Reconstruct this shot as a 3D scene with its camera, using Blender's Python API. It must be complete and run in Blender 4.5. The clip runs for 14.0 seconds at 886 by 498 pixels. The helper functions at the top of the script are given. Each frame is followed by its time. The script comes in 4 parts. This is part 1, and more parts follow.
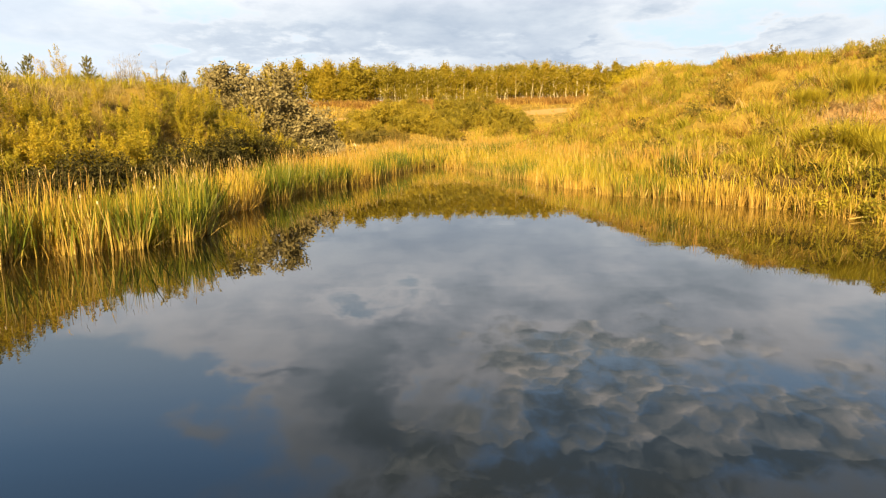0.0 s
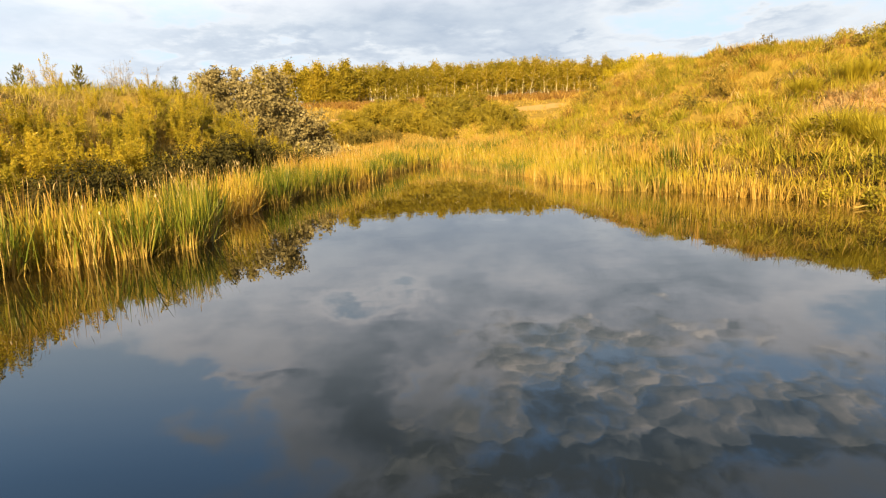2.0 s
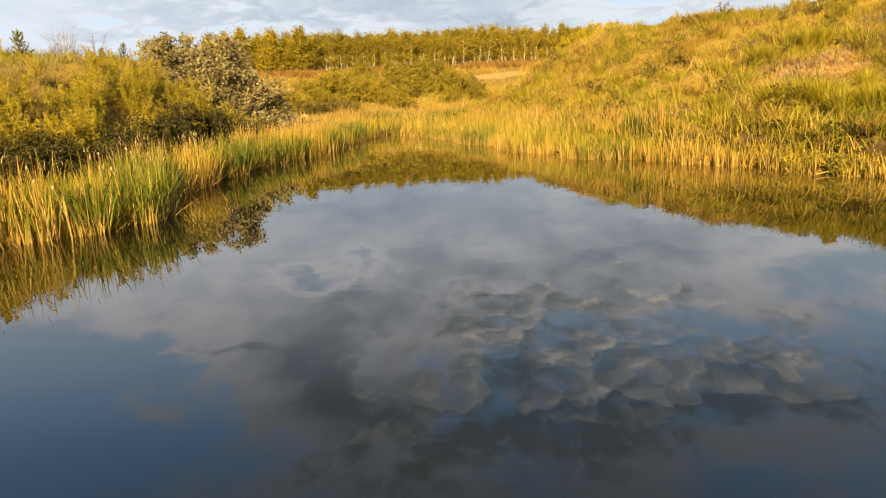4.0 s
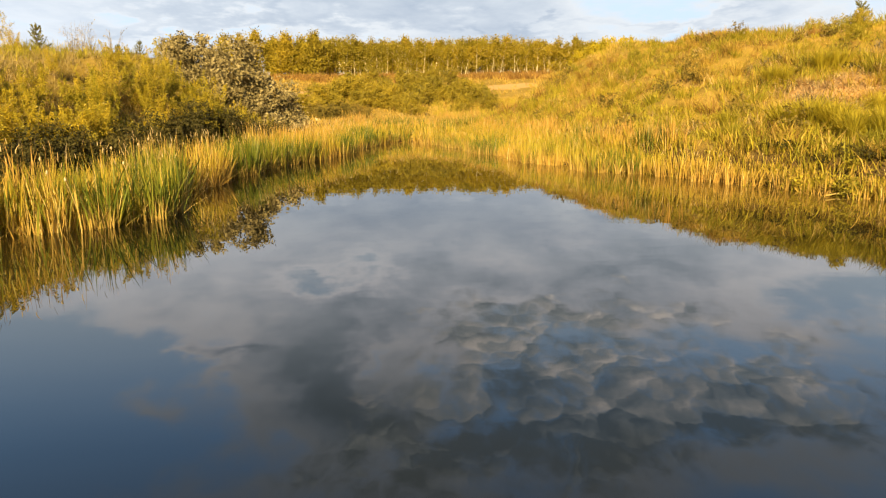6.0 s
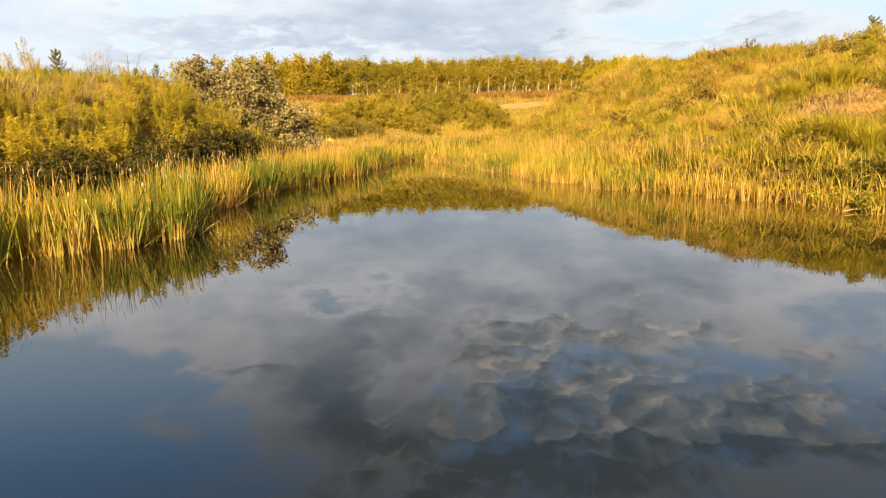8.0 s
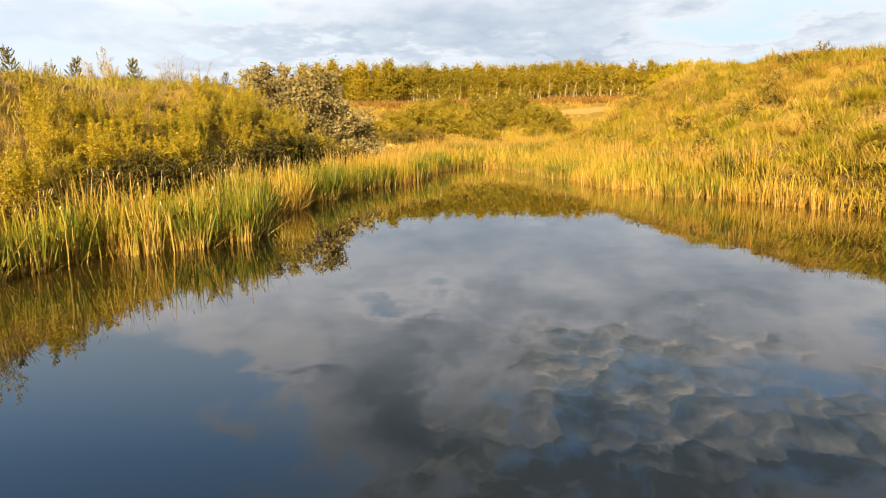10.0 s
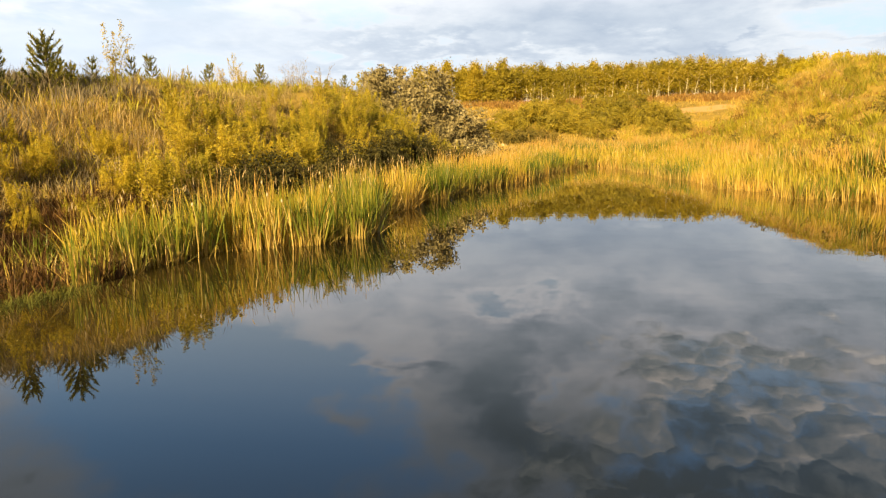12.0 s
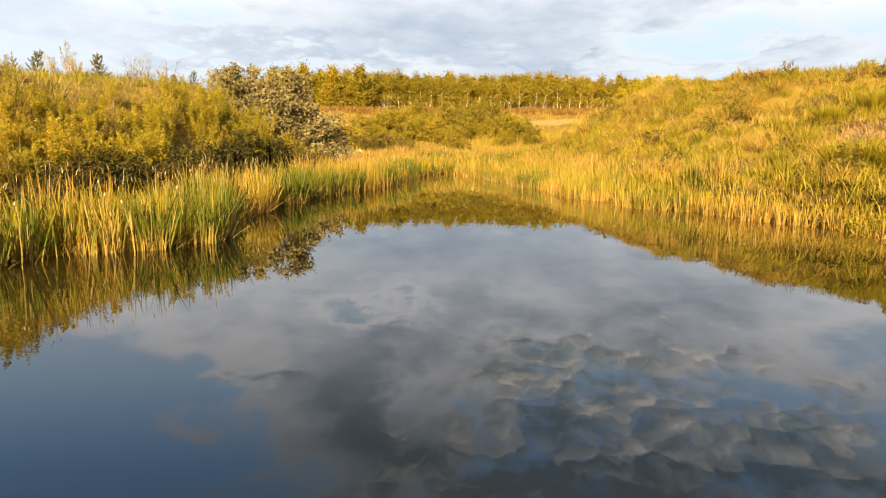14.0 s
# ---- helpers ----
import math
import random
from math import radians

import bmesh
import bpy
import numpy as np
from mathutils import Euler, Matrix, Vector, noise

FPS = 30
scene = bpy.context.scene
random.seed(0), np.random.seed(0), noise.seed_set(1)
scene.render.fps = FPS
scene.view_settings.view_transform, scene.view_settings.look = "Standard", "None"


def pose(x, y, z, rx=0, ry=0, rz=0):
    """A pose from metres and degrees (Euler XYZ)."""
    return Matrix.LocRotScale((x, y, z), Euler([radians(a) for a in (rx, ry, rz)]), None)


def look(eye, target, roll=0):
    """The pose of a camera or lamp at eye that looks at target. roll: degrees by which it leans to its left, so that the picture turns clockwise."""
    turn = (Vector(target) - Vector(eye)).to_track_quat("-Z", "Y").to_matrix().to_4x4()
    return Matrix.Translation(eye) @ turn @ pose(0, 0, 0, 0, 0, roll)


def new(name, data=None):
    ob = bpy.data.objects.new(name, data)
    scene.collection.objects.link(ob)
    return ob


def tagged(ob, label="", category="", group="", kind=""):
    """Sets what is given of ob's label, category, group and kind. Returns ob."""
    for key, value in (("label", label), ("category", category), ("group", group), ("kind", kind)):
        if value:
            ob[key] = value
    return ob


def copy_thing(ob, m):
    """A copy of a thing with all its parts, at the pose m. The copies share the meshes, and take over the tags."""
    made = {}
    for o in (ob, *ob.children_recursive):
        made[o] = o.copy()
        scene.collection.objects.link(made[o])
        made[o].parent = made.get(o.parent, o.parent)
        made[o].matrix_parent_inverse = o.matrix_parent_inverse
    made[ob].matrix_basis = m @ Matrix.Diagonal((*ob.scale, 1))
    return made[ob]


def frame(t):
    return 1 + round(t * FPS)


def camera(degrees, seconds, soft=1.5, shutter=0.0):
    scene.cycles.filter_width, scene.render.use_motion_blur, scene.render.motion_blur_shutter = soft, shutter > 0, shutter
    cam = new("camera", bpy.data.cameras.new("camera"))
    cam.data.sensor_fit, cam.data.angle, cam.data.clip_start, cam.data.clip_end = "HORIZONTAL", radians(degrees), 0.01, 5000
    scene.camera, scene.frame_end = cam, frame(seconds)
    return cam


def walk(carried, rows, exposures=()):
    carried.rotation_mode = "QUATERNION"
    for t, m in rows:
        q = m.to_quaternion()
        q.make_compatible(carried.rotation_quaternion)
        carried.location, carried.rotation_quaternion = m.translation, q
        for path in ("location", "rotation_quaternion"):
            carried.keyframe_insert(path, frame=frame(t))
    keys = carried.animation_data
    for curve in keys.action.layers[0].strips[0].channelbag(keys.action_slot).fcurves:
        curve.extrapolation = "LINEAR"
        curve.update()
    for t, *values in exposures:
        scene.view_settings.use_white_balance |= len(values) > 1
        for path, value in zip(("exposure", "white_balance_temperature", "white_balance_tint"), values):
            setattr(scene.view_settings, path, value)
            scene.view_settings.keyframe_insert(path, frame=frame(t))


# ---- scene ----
# ---------------------------------------------------------------- camera
cam = camera(64.2, 14.0, 1.2)
# seconds, turn, tilt, lean (degrees), place (metres)
PATH = [
    (0.0, -0.0, -9.391, -0.961, 0.0, -0.0, -0.0),
    (0.5, 0.555, -9.746, -2.771, -0.075, 0.015, 0.02),
    (1.0, -2.247, -10.906, -2.629, -0.185, 0.003, 0.039),
    (1.5, 0.325, -11.345, -2.395, -0.266, 0.068, 0.032),
    (2.0, -0.497, -9.55, -2.523, -0.311, 0.141, 0.051),
    (2.5, -1.58, -6.848, -2.592, -0.373, 0.191, 0.018),
    (3.0, -2.095, -9.776, -1.398, -0.464, 0.242, -0.0),
    (3.5, -3.525, -11.582, -3.02, -0.539, 0.228, 0.027),
    (4.0, -3.822, -12.127, -2.718, -0.604, 0.408, 0.048),
    (6.5, -3.228, -10.814, -0.412, -0.654, 0.368, 0.0),
    (7.0, -2.826, -9.93, -0.819, -0.685, 0.39, 0.005),
    (9.5, -0.825, -9.821, -0.848, -0.737, 0.247, 0.004),
    (10.0, 2.408, -9.361, -1.126, -0.747, 0.212, 0.017),
    (10.5, 8.752, -9.413, -2.014, -0.732, 0.146, 0.011),
    (11.0, 11.798, -8.978, -2.004, -0.708, 0.164, 0.02),
    (11.5, 12.961, -8.821, -1.623, -0.72, 0.177, 0.012),
    (12.0, 11.457, -9.141, -1.461, -0.731, 0.231, -0.005),
    (12.5, 6.239, -9.443, -0.209, -0.81, 0.425, -0.029),
    (13.0, -1.412, -8.586, 1.447, -0.809, 0.418, -0.051),
    (13.5, -1.171, -8.838, 1.168, -0.813, 0.417, -0.055),
    (14.0, -0.284, -8.74, 0.561, -0.816, 0.433, -0.049)
]
walk(cam, [(t, pose(x, y, 2.7 + z, 90 + tilt, 0, turn) @ pose(0, 0, 0, 0, 0, lean)) for t, turn, tilt, lean, x, y, z in PATH],
     ((0, 1.4), (2, 1.38), (2.5, 1.3), (4, 1.27), (6.5, 1.37), (9.5, 1.4), (14, 1.4)))

# ---------------------------------------------------------------- light
SUN_TO = Vector((-0.2, -0.98, 0.0)).normalized()
SUN_ELEV = radians(26)
sun_data = bpy.data.lights.new("sun", "SUN")
sun_data.energy, sun_data.angle, sun_data.color = 5.0, radians(0.6), (1.0, 0.755, 0.32)
sun = new("sun", sun_data)
sun_dir = SUN_TO * math.cos(SUN_ELEV) + Vector((0, 0, math.sin(SUN_ELEV)))
sun.matrix_world = look(sun_dir * 60, (0, 0, 0))


class Nodes:
    """Short hand for building node trees."""

    def __init__(self, tree):
        self.tree = tree
        tree.nodes.clear()

    def add(self, kind, **values):
        node = self.tree.nodes.new(kind)
        for key, value in values.items():
            if key in node.inputs:
                self.set(node.inputs[key], value)
        return node

    def set(self, socket, value):
        if isinstance(value, bpy.types.NodeSocket):
            self.tree.links.new(value, socket)
        else:
            socket.default_value = value

    def math(self, op, a, b=0.0, clamp=False):
        node = self.tree.nodes.new("ShaderNodeMath")
        node.operation, node.use_clamp = op, clamp
        self.set(node.inputs[0], a)
        self.set(node.inputs[1], b)
        return node.outputs[0]

    def noise(self, vector, scale, detail=4.0, rough=0.5, distort=0.0):
        node = self.add("ShaderNodeTexNoise", Vector=vector, Scale=scale, Detail=detail, Roughness=rough, Distortion=distort)
        return node.outputs[0]

    def ramp(self, fac, stops):
        node = self.tree.nodes.new("ShaderNodeValToRGB")
        self.set(node.inputs[0], fac)
        el = node.color_ramp.elements
        while len(el) < len(stops):
            el.new(0.5)
        for e, (p, c) in zip(el, stops):
            e.position, e.color = p, (*c, 1) if len(c) == 3 else c
        return node.outputs[0]

    def mix(self, fac, a, b, mode="MIX"):
        node = self.tree.nodes.new("ShaderNodeMix")
        node.data_type, node.blend_type = "RGBA", mode
        self.set(node.inputs[0], fac)
        for s, v in ((node.inputs[6], a), (node.inputs[7], b)):
            self.set(s, v if isinstance(v, bpy.types.NodeSocket) else (*v, 1))
        return node.outputs[2]

    def span(self, value, a, b, c=0.0, d=1.0):
        node = self.add("ShaderNodeMapRange")
        node.interpolation_type = "SMOOTHSTEP"
        for i, v in enumerate((value, a, b, c, d)):
            self.set(node.inputs[i], v)
        return node.outputs[0]


# sky: clear blue in the gaps, evening cloud banks lit from behind the viewer
world = bpy.data.worlds.new("evening_sky")
world.use_nodes = True
scene.world = world
n = Nodes(world.node_tree)
where = n.add("ShaderNodeTexCoord").outputs["Generated"]
sep = n.add("ShaderNodeSeparateXYZ", Vector=where)
dx, dy, dz = sep.outputs
sky = n.tree.nodes.new("ShaderNodeTexSky")
sky.sky_type, sky.sun_disc = "NISHITA", False
sky.sun_elevation, sky.sun_rotation = SUN_ELEV, math.atan2(SUN_TO.x, SUN_TO.y)
sky.air_density, sky.dust_density, sky.ozone_density = 1.0, 1.2, 1.5
up = n.math("ADD", n.math("MAXIMUM", dz, 0.0), 0.15)
ahead = n.math("ADD", n.math("ABSOLUTE", dy), 0.02)
across, above = n.math("DIVIDE", dx, ahead), n.math("DIVIDE", dz, ahead)
# the cloud layer is a level sheet high over the pond: its own plan
sheet = n.add("ShaderNodeCombineXYZ", X=n.math("DIVIDE", dx, up), Y=n.math("MULTIPLY", n.math("DIVIDE", dy, up), 0.8), Z=0.0).outputs[0]
# ragged coordinates, so that no bank has an even outline
rag = n.add("ShaderNodeTexNoise", Vector=sheet, Scale=2.6, Detail=5.0, Roughness=0.6)
rag = n.add("ShaderNodeSeparateXYZ", Vector=rag.outputs[1]).outputs
rag_u = n.math("ADD", across, n.math("MULTIPLY", n.math("SUBTRACT", rag[0], 0.5), 0.34))
rag_v = n.math("ADD", above, n.math("MULTIPLY", n.math("SUBTRACT", rag[1], 0.5), 0.20))


def bank(u, v, wide, high, much):
    """A cloud bank or a gap: across and above are tangents of its place in the sky."""
    a = n.math("POWER", n.math("DIVIDE", n.math("SUBTRACT", rag_u, u), wide), 2.0)
    b = n.math("POWER", n.math("DIVIDE", n.math("SUBTRACT", rag_v, v), high), 2.0)
    return n.math("MULTIPLY", n.math("EXPONENT", n.math("MULTIPLY", n.math("ADD", a, b), -1.0)), much)


def banks(field, spots):
    for spot in spots:
        field = n.math("ADD", field, bank(*spot))
    return field


def moved(place, scale, much, detail=2.0):
    """A place pushed about by noise."""
    drift = n.add("ShaderNodeTexNoise", Vector=place, Scale=scale, Detail=detail, Roughness=0.55)
    centred = n.add("ShaderNodeVectorMath", Vector=drift.outputs[1])
    centred.operation = "SUBTRACT"
    centred.inputs[1].default_value = (0.5, 0.5, 0.5)
    by = n.add("ShaderNodeVectorMath", Vector=centred.outputs[0])
    by.operation = "SCALE"
    n.set(by.inputs["Scale"], much)
    out = n.add("ShaderNodeVectorMath", Vector=place)
    out.operation = "ADD"
    n.set(out.inputs[1], by.outputs[0])
    return out.outputs[0]


def heaps(place, scale):
    """Heaped puffs: each is pale on its sunny brow, towards the viewer, and shades off behind it to a dark foot."""
    node = n.tree.nodes.new("ShaderNodeTexVoronoi")
    node.feature, node.voronoi_dimensions = "SMOOTH_F1", "2D"
    n.set(node.inputs["Smoothness"], 0.22)
    n.set(node.inputs["Vector"], place)
    n.set(node.inputs["Scale"], scale)
    off = n.add("ShaderNodeVectorMath", Vector=place)
    off.operation = "SUBTRACT"
    n.set(off.inputs[1], node.outputs["Position"])
    rel = n.add("ShaderNodeSeparateXYZ", Vector=off.outputs[0]).outputs
    toward = n.math("ADD", n.math("MULTIPLY", rel[1], -scale), n.math("MULTIPLY", rel[0], 0.3 * scale))
    return n.span(toward, -0.45, 0.6), node.outputs["Distance"]


# heaps tower up, so that they look less drawn out than the sheet
tower = n.add("ShaderNodeCombineXYZ", X=n.math("DIVIDE", dx, up), Y=n.math("MULTIPLY", n.math("DIVIDE", dy, up), 0.68), Z=0.0).outputs[0]
wisps = moved(moved(tower, 4.5, 0.16, 4.0), 18.0, 0.07, 4.0)
brow_a = heaps(wisps, 8.0)[0]
brow_b, core_b = heaps(wisps, 17.0)
brow = n.math("ADD", n.math("MULTIPLY", brow_a, 0.6), n.math("MULTIPLY", brow_b, 0.4))
grain = n.noise(wisps, 12.0, 6, 0.65)
broken = n.noise(moved(sheet, 5.0, 0.12, 3.0), 5.5, 4, 0.6)
broad = n.noise(sheet, 1.2, 5, 0.55, 0.3)
soft = n.noise(moved(sheet, 2.4, 0.2), 3.6, 6, 0.58)

# a smooth grey sheet, thin and pale at its rims
veil = n.math("ADD", n.math("ADD", n.math("MULTIPLY", broad, 0.32), n.math("MULTIPLY", soft, 0.38)), 0.10)
veil = banks(veil, ((-0.34, 0.272, 0.17, 0.05, 0.06), (-0.30, 0.22, 0.30, 0.05, 0.02), (-0.10, 0.335, 0.15, 0.08, 0.20), (-0.10, 0.45, 0.12, 0.07, 0.36), (0.22, 0.235, 0.36, 0.07, 0.21),
                    (0.46, 0.33, 0.20, 0.06, 0.12), (-0.10, 0.236, 0.07, 0.016, -0.22), (-0.70, 0.34, 0.24, 0.16, -0.20), (-0.42, 0.345, 0.10, 0.035, -0.12),
                    (-0.36, 0.40, 0.12, 0.09, -0.15), (0.25, 0.43, 0.36, 0.11, -0.17), (-0.27, 0.352, 0.05, 0.015, 0.24), (-0.235, 0.378, 0.03, 0.018, 0.10), (-0.35, 0.43, 0.06, 0.03, 0.22), (-0.64, 0.41, 0.09, 0.03, 0.12), (-0.48, 0.368, 0.025, 0.008, 0.10),
                    (-0.52, 0.52, 0.25, 0.10, -0.14), (0.22, 0.355, 0.13, 0.024, -0.24), (-0.04, 0.345, 0.022, 0.045, -0.16), (0.66, 0.29, 0.14, 0.05, -0.16), (0.55, 0.54, 0.16, 0.05, 0.12)))
veil_amount = n.math("MULTIPLY", n.span(veil, 0.32, 0.50), 0.94)
veil_tone = n.ramp(n.math("ADD", n.span(veil, 0.42, 0.92), n.math("MULTIPLY", n.math("SUBTRACT", grain, 0.5), 0.12)),
                   [(0.0, (0.72, 0.69, 0.68)), (0.28, (0.48, 0.50, 0.53)), (0.55, (0.295, 0.335, 0.37)), (1.0, (0.18, 0.215, 0.235))])
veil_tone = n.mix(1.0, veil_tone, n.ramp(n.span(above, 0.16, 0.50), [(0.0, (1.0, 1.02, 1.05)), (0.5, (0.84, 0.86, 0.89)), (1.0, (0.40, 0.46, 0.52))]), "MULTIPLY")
# heaped clouds over the right half, broken by blue
heap = n.math("ADD", n.math("MULTIPLY", soft, 0.55), n.math("MULTIPLY", grain, 0.22))
heap = n.math("SUBTRACT", heap, n.math("MULTIPLY", core_b, 0.16))
heap = banks(heap, ((0.14, 0.38, 0.24, 0.09, 0.24), (0.45, 0.45, 0.30, 0.09, 0.22), (0.0, 0.52, 0.22, 0.05, 0.20), (0.30, 0.54, 0.40, 0.07, 0.24), (-0.55, 0.42, 0.30, 0.20, -0.34), (0.21, 0.350, 0.10, 0.018, -0.12),
                    (0.22, 0.305, 0.22, 0.035, 0.20), (-0.22, 0.30, 0.22, 0.08, -0.24), (0.30, 0.22, 0.60, 0.05, -0.22), (0.58, 0.54, 0.14, 0.035, -0.24), (0.18, 0.525, 0.09, 0.03, -0.16)))
heap_amount = n.math("MULTIPLY", n.span(n.math("ADD", heap, n.math("MULTIPLY", n.math("SUBTRACT", grain, 0.5), 0.25)), 0.37, 0.63), 0.84)
lit = n.math("ADD", n.math("MULTIPLY", brow, 0.72), n.math("MULTIPLY", n.math("SUBTRACT", grain, 0.5), 0.85))
lit = n.math("ADD", lit, n.math("ADD", n.math("MULTIPLY", n.math("SUBTRACT", broken, 0.5), 1.3), 0.10))
lit = n.math("ADD", lit, bank(0.52, 0.42, 0.22, 0.12, 0.14))
lit = n.math("SUBTRACT", lit, n.span(above, 0.36, 0.55, -0.10, 0.40))
heap_tone = n.ramp(lit, [(0.08, (0.115, 0.15, 0.175)), (0.42, (0.26, 0.29, 0.30)), (0.72, (0.44, 0.43, 0.405)), (1.0, (0.80, 0.71, 0.62))])
blue = n.mix(1.0, sky.outputs[0], (0.106, 0.132, 0.142), "MULTIPLY")
blue = n.mix(n.span(above, 0.50, 0.22), blue, (0.36, 0.43, 0.50))
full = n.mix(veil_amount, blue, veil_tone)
full = n.mix(heap_amount, full, heap_tone)
# clear blue dimmed far down, so that unseen sky overhead fills shadows less
clear = n.mix(1.0, blue, (0.27, 0.265, 0.26), "MULTIPLY")
full = n.mix(n.span(dz, 0.45, 0.75), full, n.mix(n.math("MULTIPLY", heap_amount, 0.4), clear, full))
# pale streaks low over the horizon
streak = n.add("ShaderNodeCombineXYZ", X=n.math("MULTIPLY", across, 4.2), Y=n.math("MULTIPLY", above, 11.0), Z=0.4).outputs[0]
streaks = n.noise(streak, 1.0, 7, 0.58, 0.4)
low = n.math("ADD", n.math("MULTIPLY", n.math("SUBTRACT", streaks, 0.5), 1.1), n.math("ADD", n.math("MULTIPLY", n.math("SUBTRACT", soft, 0.5), 0.7), 0.36))
low = banks(low, ((0.06, 0.165, 0.24, 0.045, 0.42), (0.30, 0.195, 0.14, 0.02, 0.28), (-0.10, 0.20, 0.20, 0.025, 0.22), (-0.05, 0.118, 0.20, 0.018, 0.24), (0.17, 0.104, 0.06, 0.008, 0.40), (-0.47, 0.155, 0.14, 0.022, 0.26),
                  (-0.30, 0.122, 0.15, 0.014, 0.24), (0.40, 0.102, 0.09, 0.011, 0.30), (-0.33, 0.166, 0.10, 0.026, -0.46), (0.40, 0.145, 0.17, 0.03, -0.34), (-0.24, 0.092, 0.20, 0.014, -0.28)))
pale = n.ramp(low, [(0.05, (0.40, 0.495, 0.595)), (0.32, (0.468, 0.495, 0.525)), (0.60, (0.375, 0.415, 0.465)), (1.0, (0.255, 0.305, 0.375))])
pale = n.mix(bank(-0.80, 0.10, 0.40, 0.20, 0.6), pale, (0.47, 0.535, 0.62))
full = n.mix(n.span(above, 0.25, 0.14), full, pale)
# unseen sky behind the viewer, towards the sun: clear, and dimmed to deepen shadows
full = n.mix(n.span(dy, 0.05, -0.45), full, clear)
back = n.add("ShaderNodeBackground", Color=full, Strength=0.70)
n.tree.links.new(back.outputs[0], n.add("ShaderNodeOutputWorld").inputs[0])


# ---------------------------------------------------------------- materials
def material(name):
    m = bpy.data.materials.new(name)
    m.use_nodes = True
    return m, Nodes(m.node_tree)


def finish(n, shader):
    n.tree.links.new(shader, n.add("ShaderNodeOutputMaterial").inputs[0])


def leafy(name, stops, through_light=0.3, rough=0.55, patch=0.25, foot=None, tip=None):
    """Leaves or blades: each its own shade, drifting over patches; foot and tip: (colour, from height, to height) of the blade."""
    m, n = material(name)
    geo = n.add("ShaderNodeNewGeometry")
    island = geo.outputs["Random Per Island"]
    place = n.add("ShaderNodeTexCoord").outputs["Object"]
    drift = n.math("ADD", n.math("MULTIPLY", n.noise(geo.outputs["Position"], patch, 3, 0.6), 0.55), n.math("MULTIPLY", n.noise(geo.outputs["Position"], patch * 5.0, 2, 0.6), 0.45))
    who = n.add("ShaderNodeObjectInfo").outputs["Random"]
    fac = n.math("ADD", n.math("MULTIPLY", island, 0.32), n.math("MULTIPLY", n.span(drift, 0.36, 0.64), 0.50))
    fac = n.math("ADD", fac, n.math("MULTIPLY", who, 0.18))
    colour = n.ramp(fac, stops)
    for extra in (foot, tip):
        if extra:
            shade, a, b = extra
            h = n.add("ShaderNodeSeparateXYZ", Vector=place).outputs[2]
            k = n.span(n.math("ADD", h, n.math("MULTIPLY", n.math("SUBTRACT", island, 0.5), 0.7)), a, b)
            colour = n.mix(n.math("MULTIPLY", k, 0.8), colour, shade)
    grain = n.noise(place, 30.0, 2)
    colour = n.mix(n.math("MULTIPLY", grain, 0.25), colour, (0.25, 0.18, 0.08))
    front = n.add("ShaderNodeBsdfPrincipled", **{"Base Color": colour, "Roughness": rough, "Specular IOR Level": 0.25})
    back = n.add("ShaderNodeBsdfTranslucent", Color=colour)
    both = n.add("ShaderNodeMixShader", Fac=through_light)
    n.set(both.inputs[1], front.outputs[0])
    n.set(both.inputs[2], back.outputs[0])
    finish(n, both.outputs[0])
    return m


def bark(name, a, b, scale=6.0, stretch=(1, 1, 0.25), marks=None):
    m, n = material(name)
    place = n.add("ShaderNodeTexCoord").outputs["Object"]
    vec = n.add("ShaderNodeVectorMath", Vector=place)
    vec.operation = "MULTIPLY"
    vec.inputs[1].default_value = stretch
    f = n.noise(vec.outputs[0], scale, 5, 0.65)
    colour = n.mix(n.span(f, 0.35, 0.65), a, b)
    if marks:
        band = n.add("ShaderNodeVectorMath", Vector=place)
        band.operation = "MULTIPLY"
        band.inputs[1].default_value = (1.5, 1.5, 6.0)
        colour = n.mix(n.span(n.noise(band.outputs[0], 1.3, 4, 0.7), 0.56, 0.62), colour, marks)
    bump = n.add("ShaderNodeBump", Strength=0.5, Distance=0.02, Height=f)
    finish(n, n.add("ShaderNodeBsdfPrincipled", **{"Base Color": colour, "Roughness": 0.85, "Normal": bump.outputs[0]}).outputs[0])
    return m


REED = leafy("cattail_leaf", [(0.0, (0.16, 0.19, 0.018)), (0.25, (0.30, 0.28, 0.022)), (0.5, (0.47, 0.36, 0.035)), (0.75, (0.56, 0.37, 0.07)), (1.0, (0.62, 0.42, 0.15))],
             0.3, 0.45, 0.22, foot=((0.56, 0.34, 0.10), 0.55, 0.05), tip=((0.56, 0.31, 0.09), 1.0, 1.7))
REED_GREEN = leafy("green_cattail_leaf", [(0.0, (0.035, 0.075, 0.008)), (0.4, (0.10, 0.145, 0.012)), (0.75, (0.27, 0.26, 0.025)), (1.0, (0.48, 0.37, 0.05))],
                   0.3, 0.42, 0.3, foot=((0.52, 0.34, 0.10), 0.45, 0.05), tip=((0.48, 0.32, 0.08), 1.3, 1.9))
DRYREED = leafy("dry_cattail_stalk", [(0.0, (0.36, 0.22, 0.06)), (0.4, (0.58, 0.41, 0.13)), (1.0, (0.74, 0.58, 0.28))], 0.2, 0.5)
PLUME = leafy("pale_seed_plume", [(0.0, (0.36, 0.22, 0.10)), (0.5, (0.58, 0.42, 0.22)), (1.0, (0.72, 0.60, 0.42))], 0.3, 0.8)
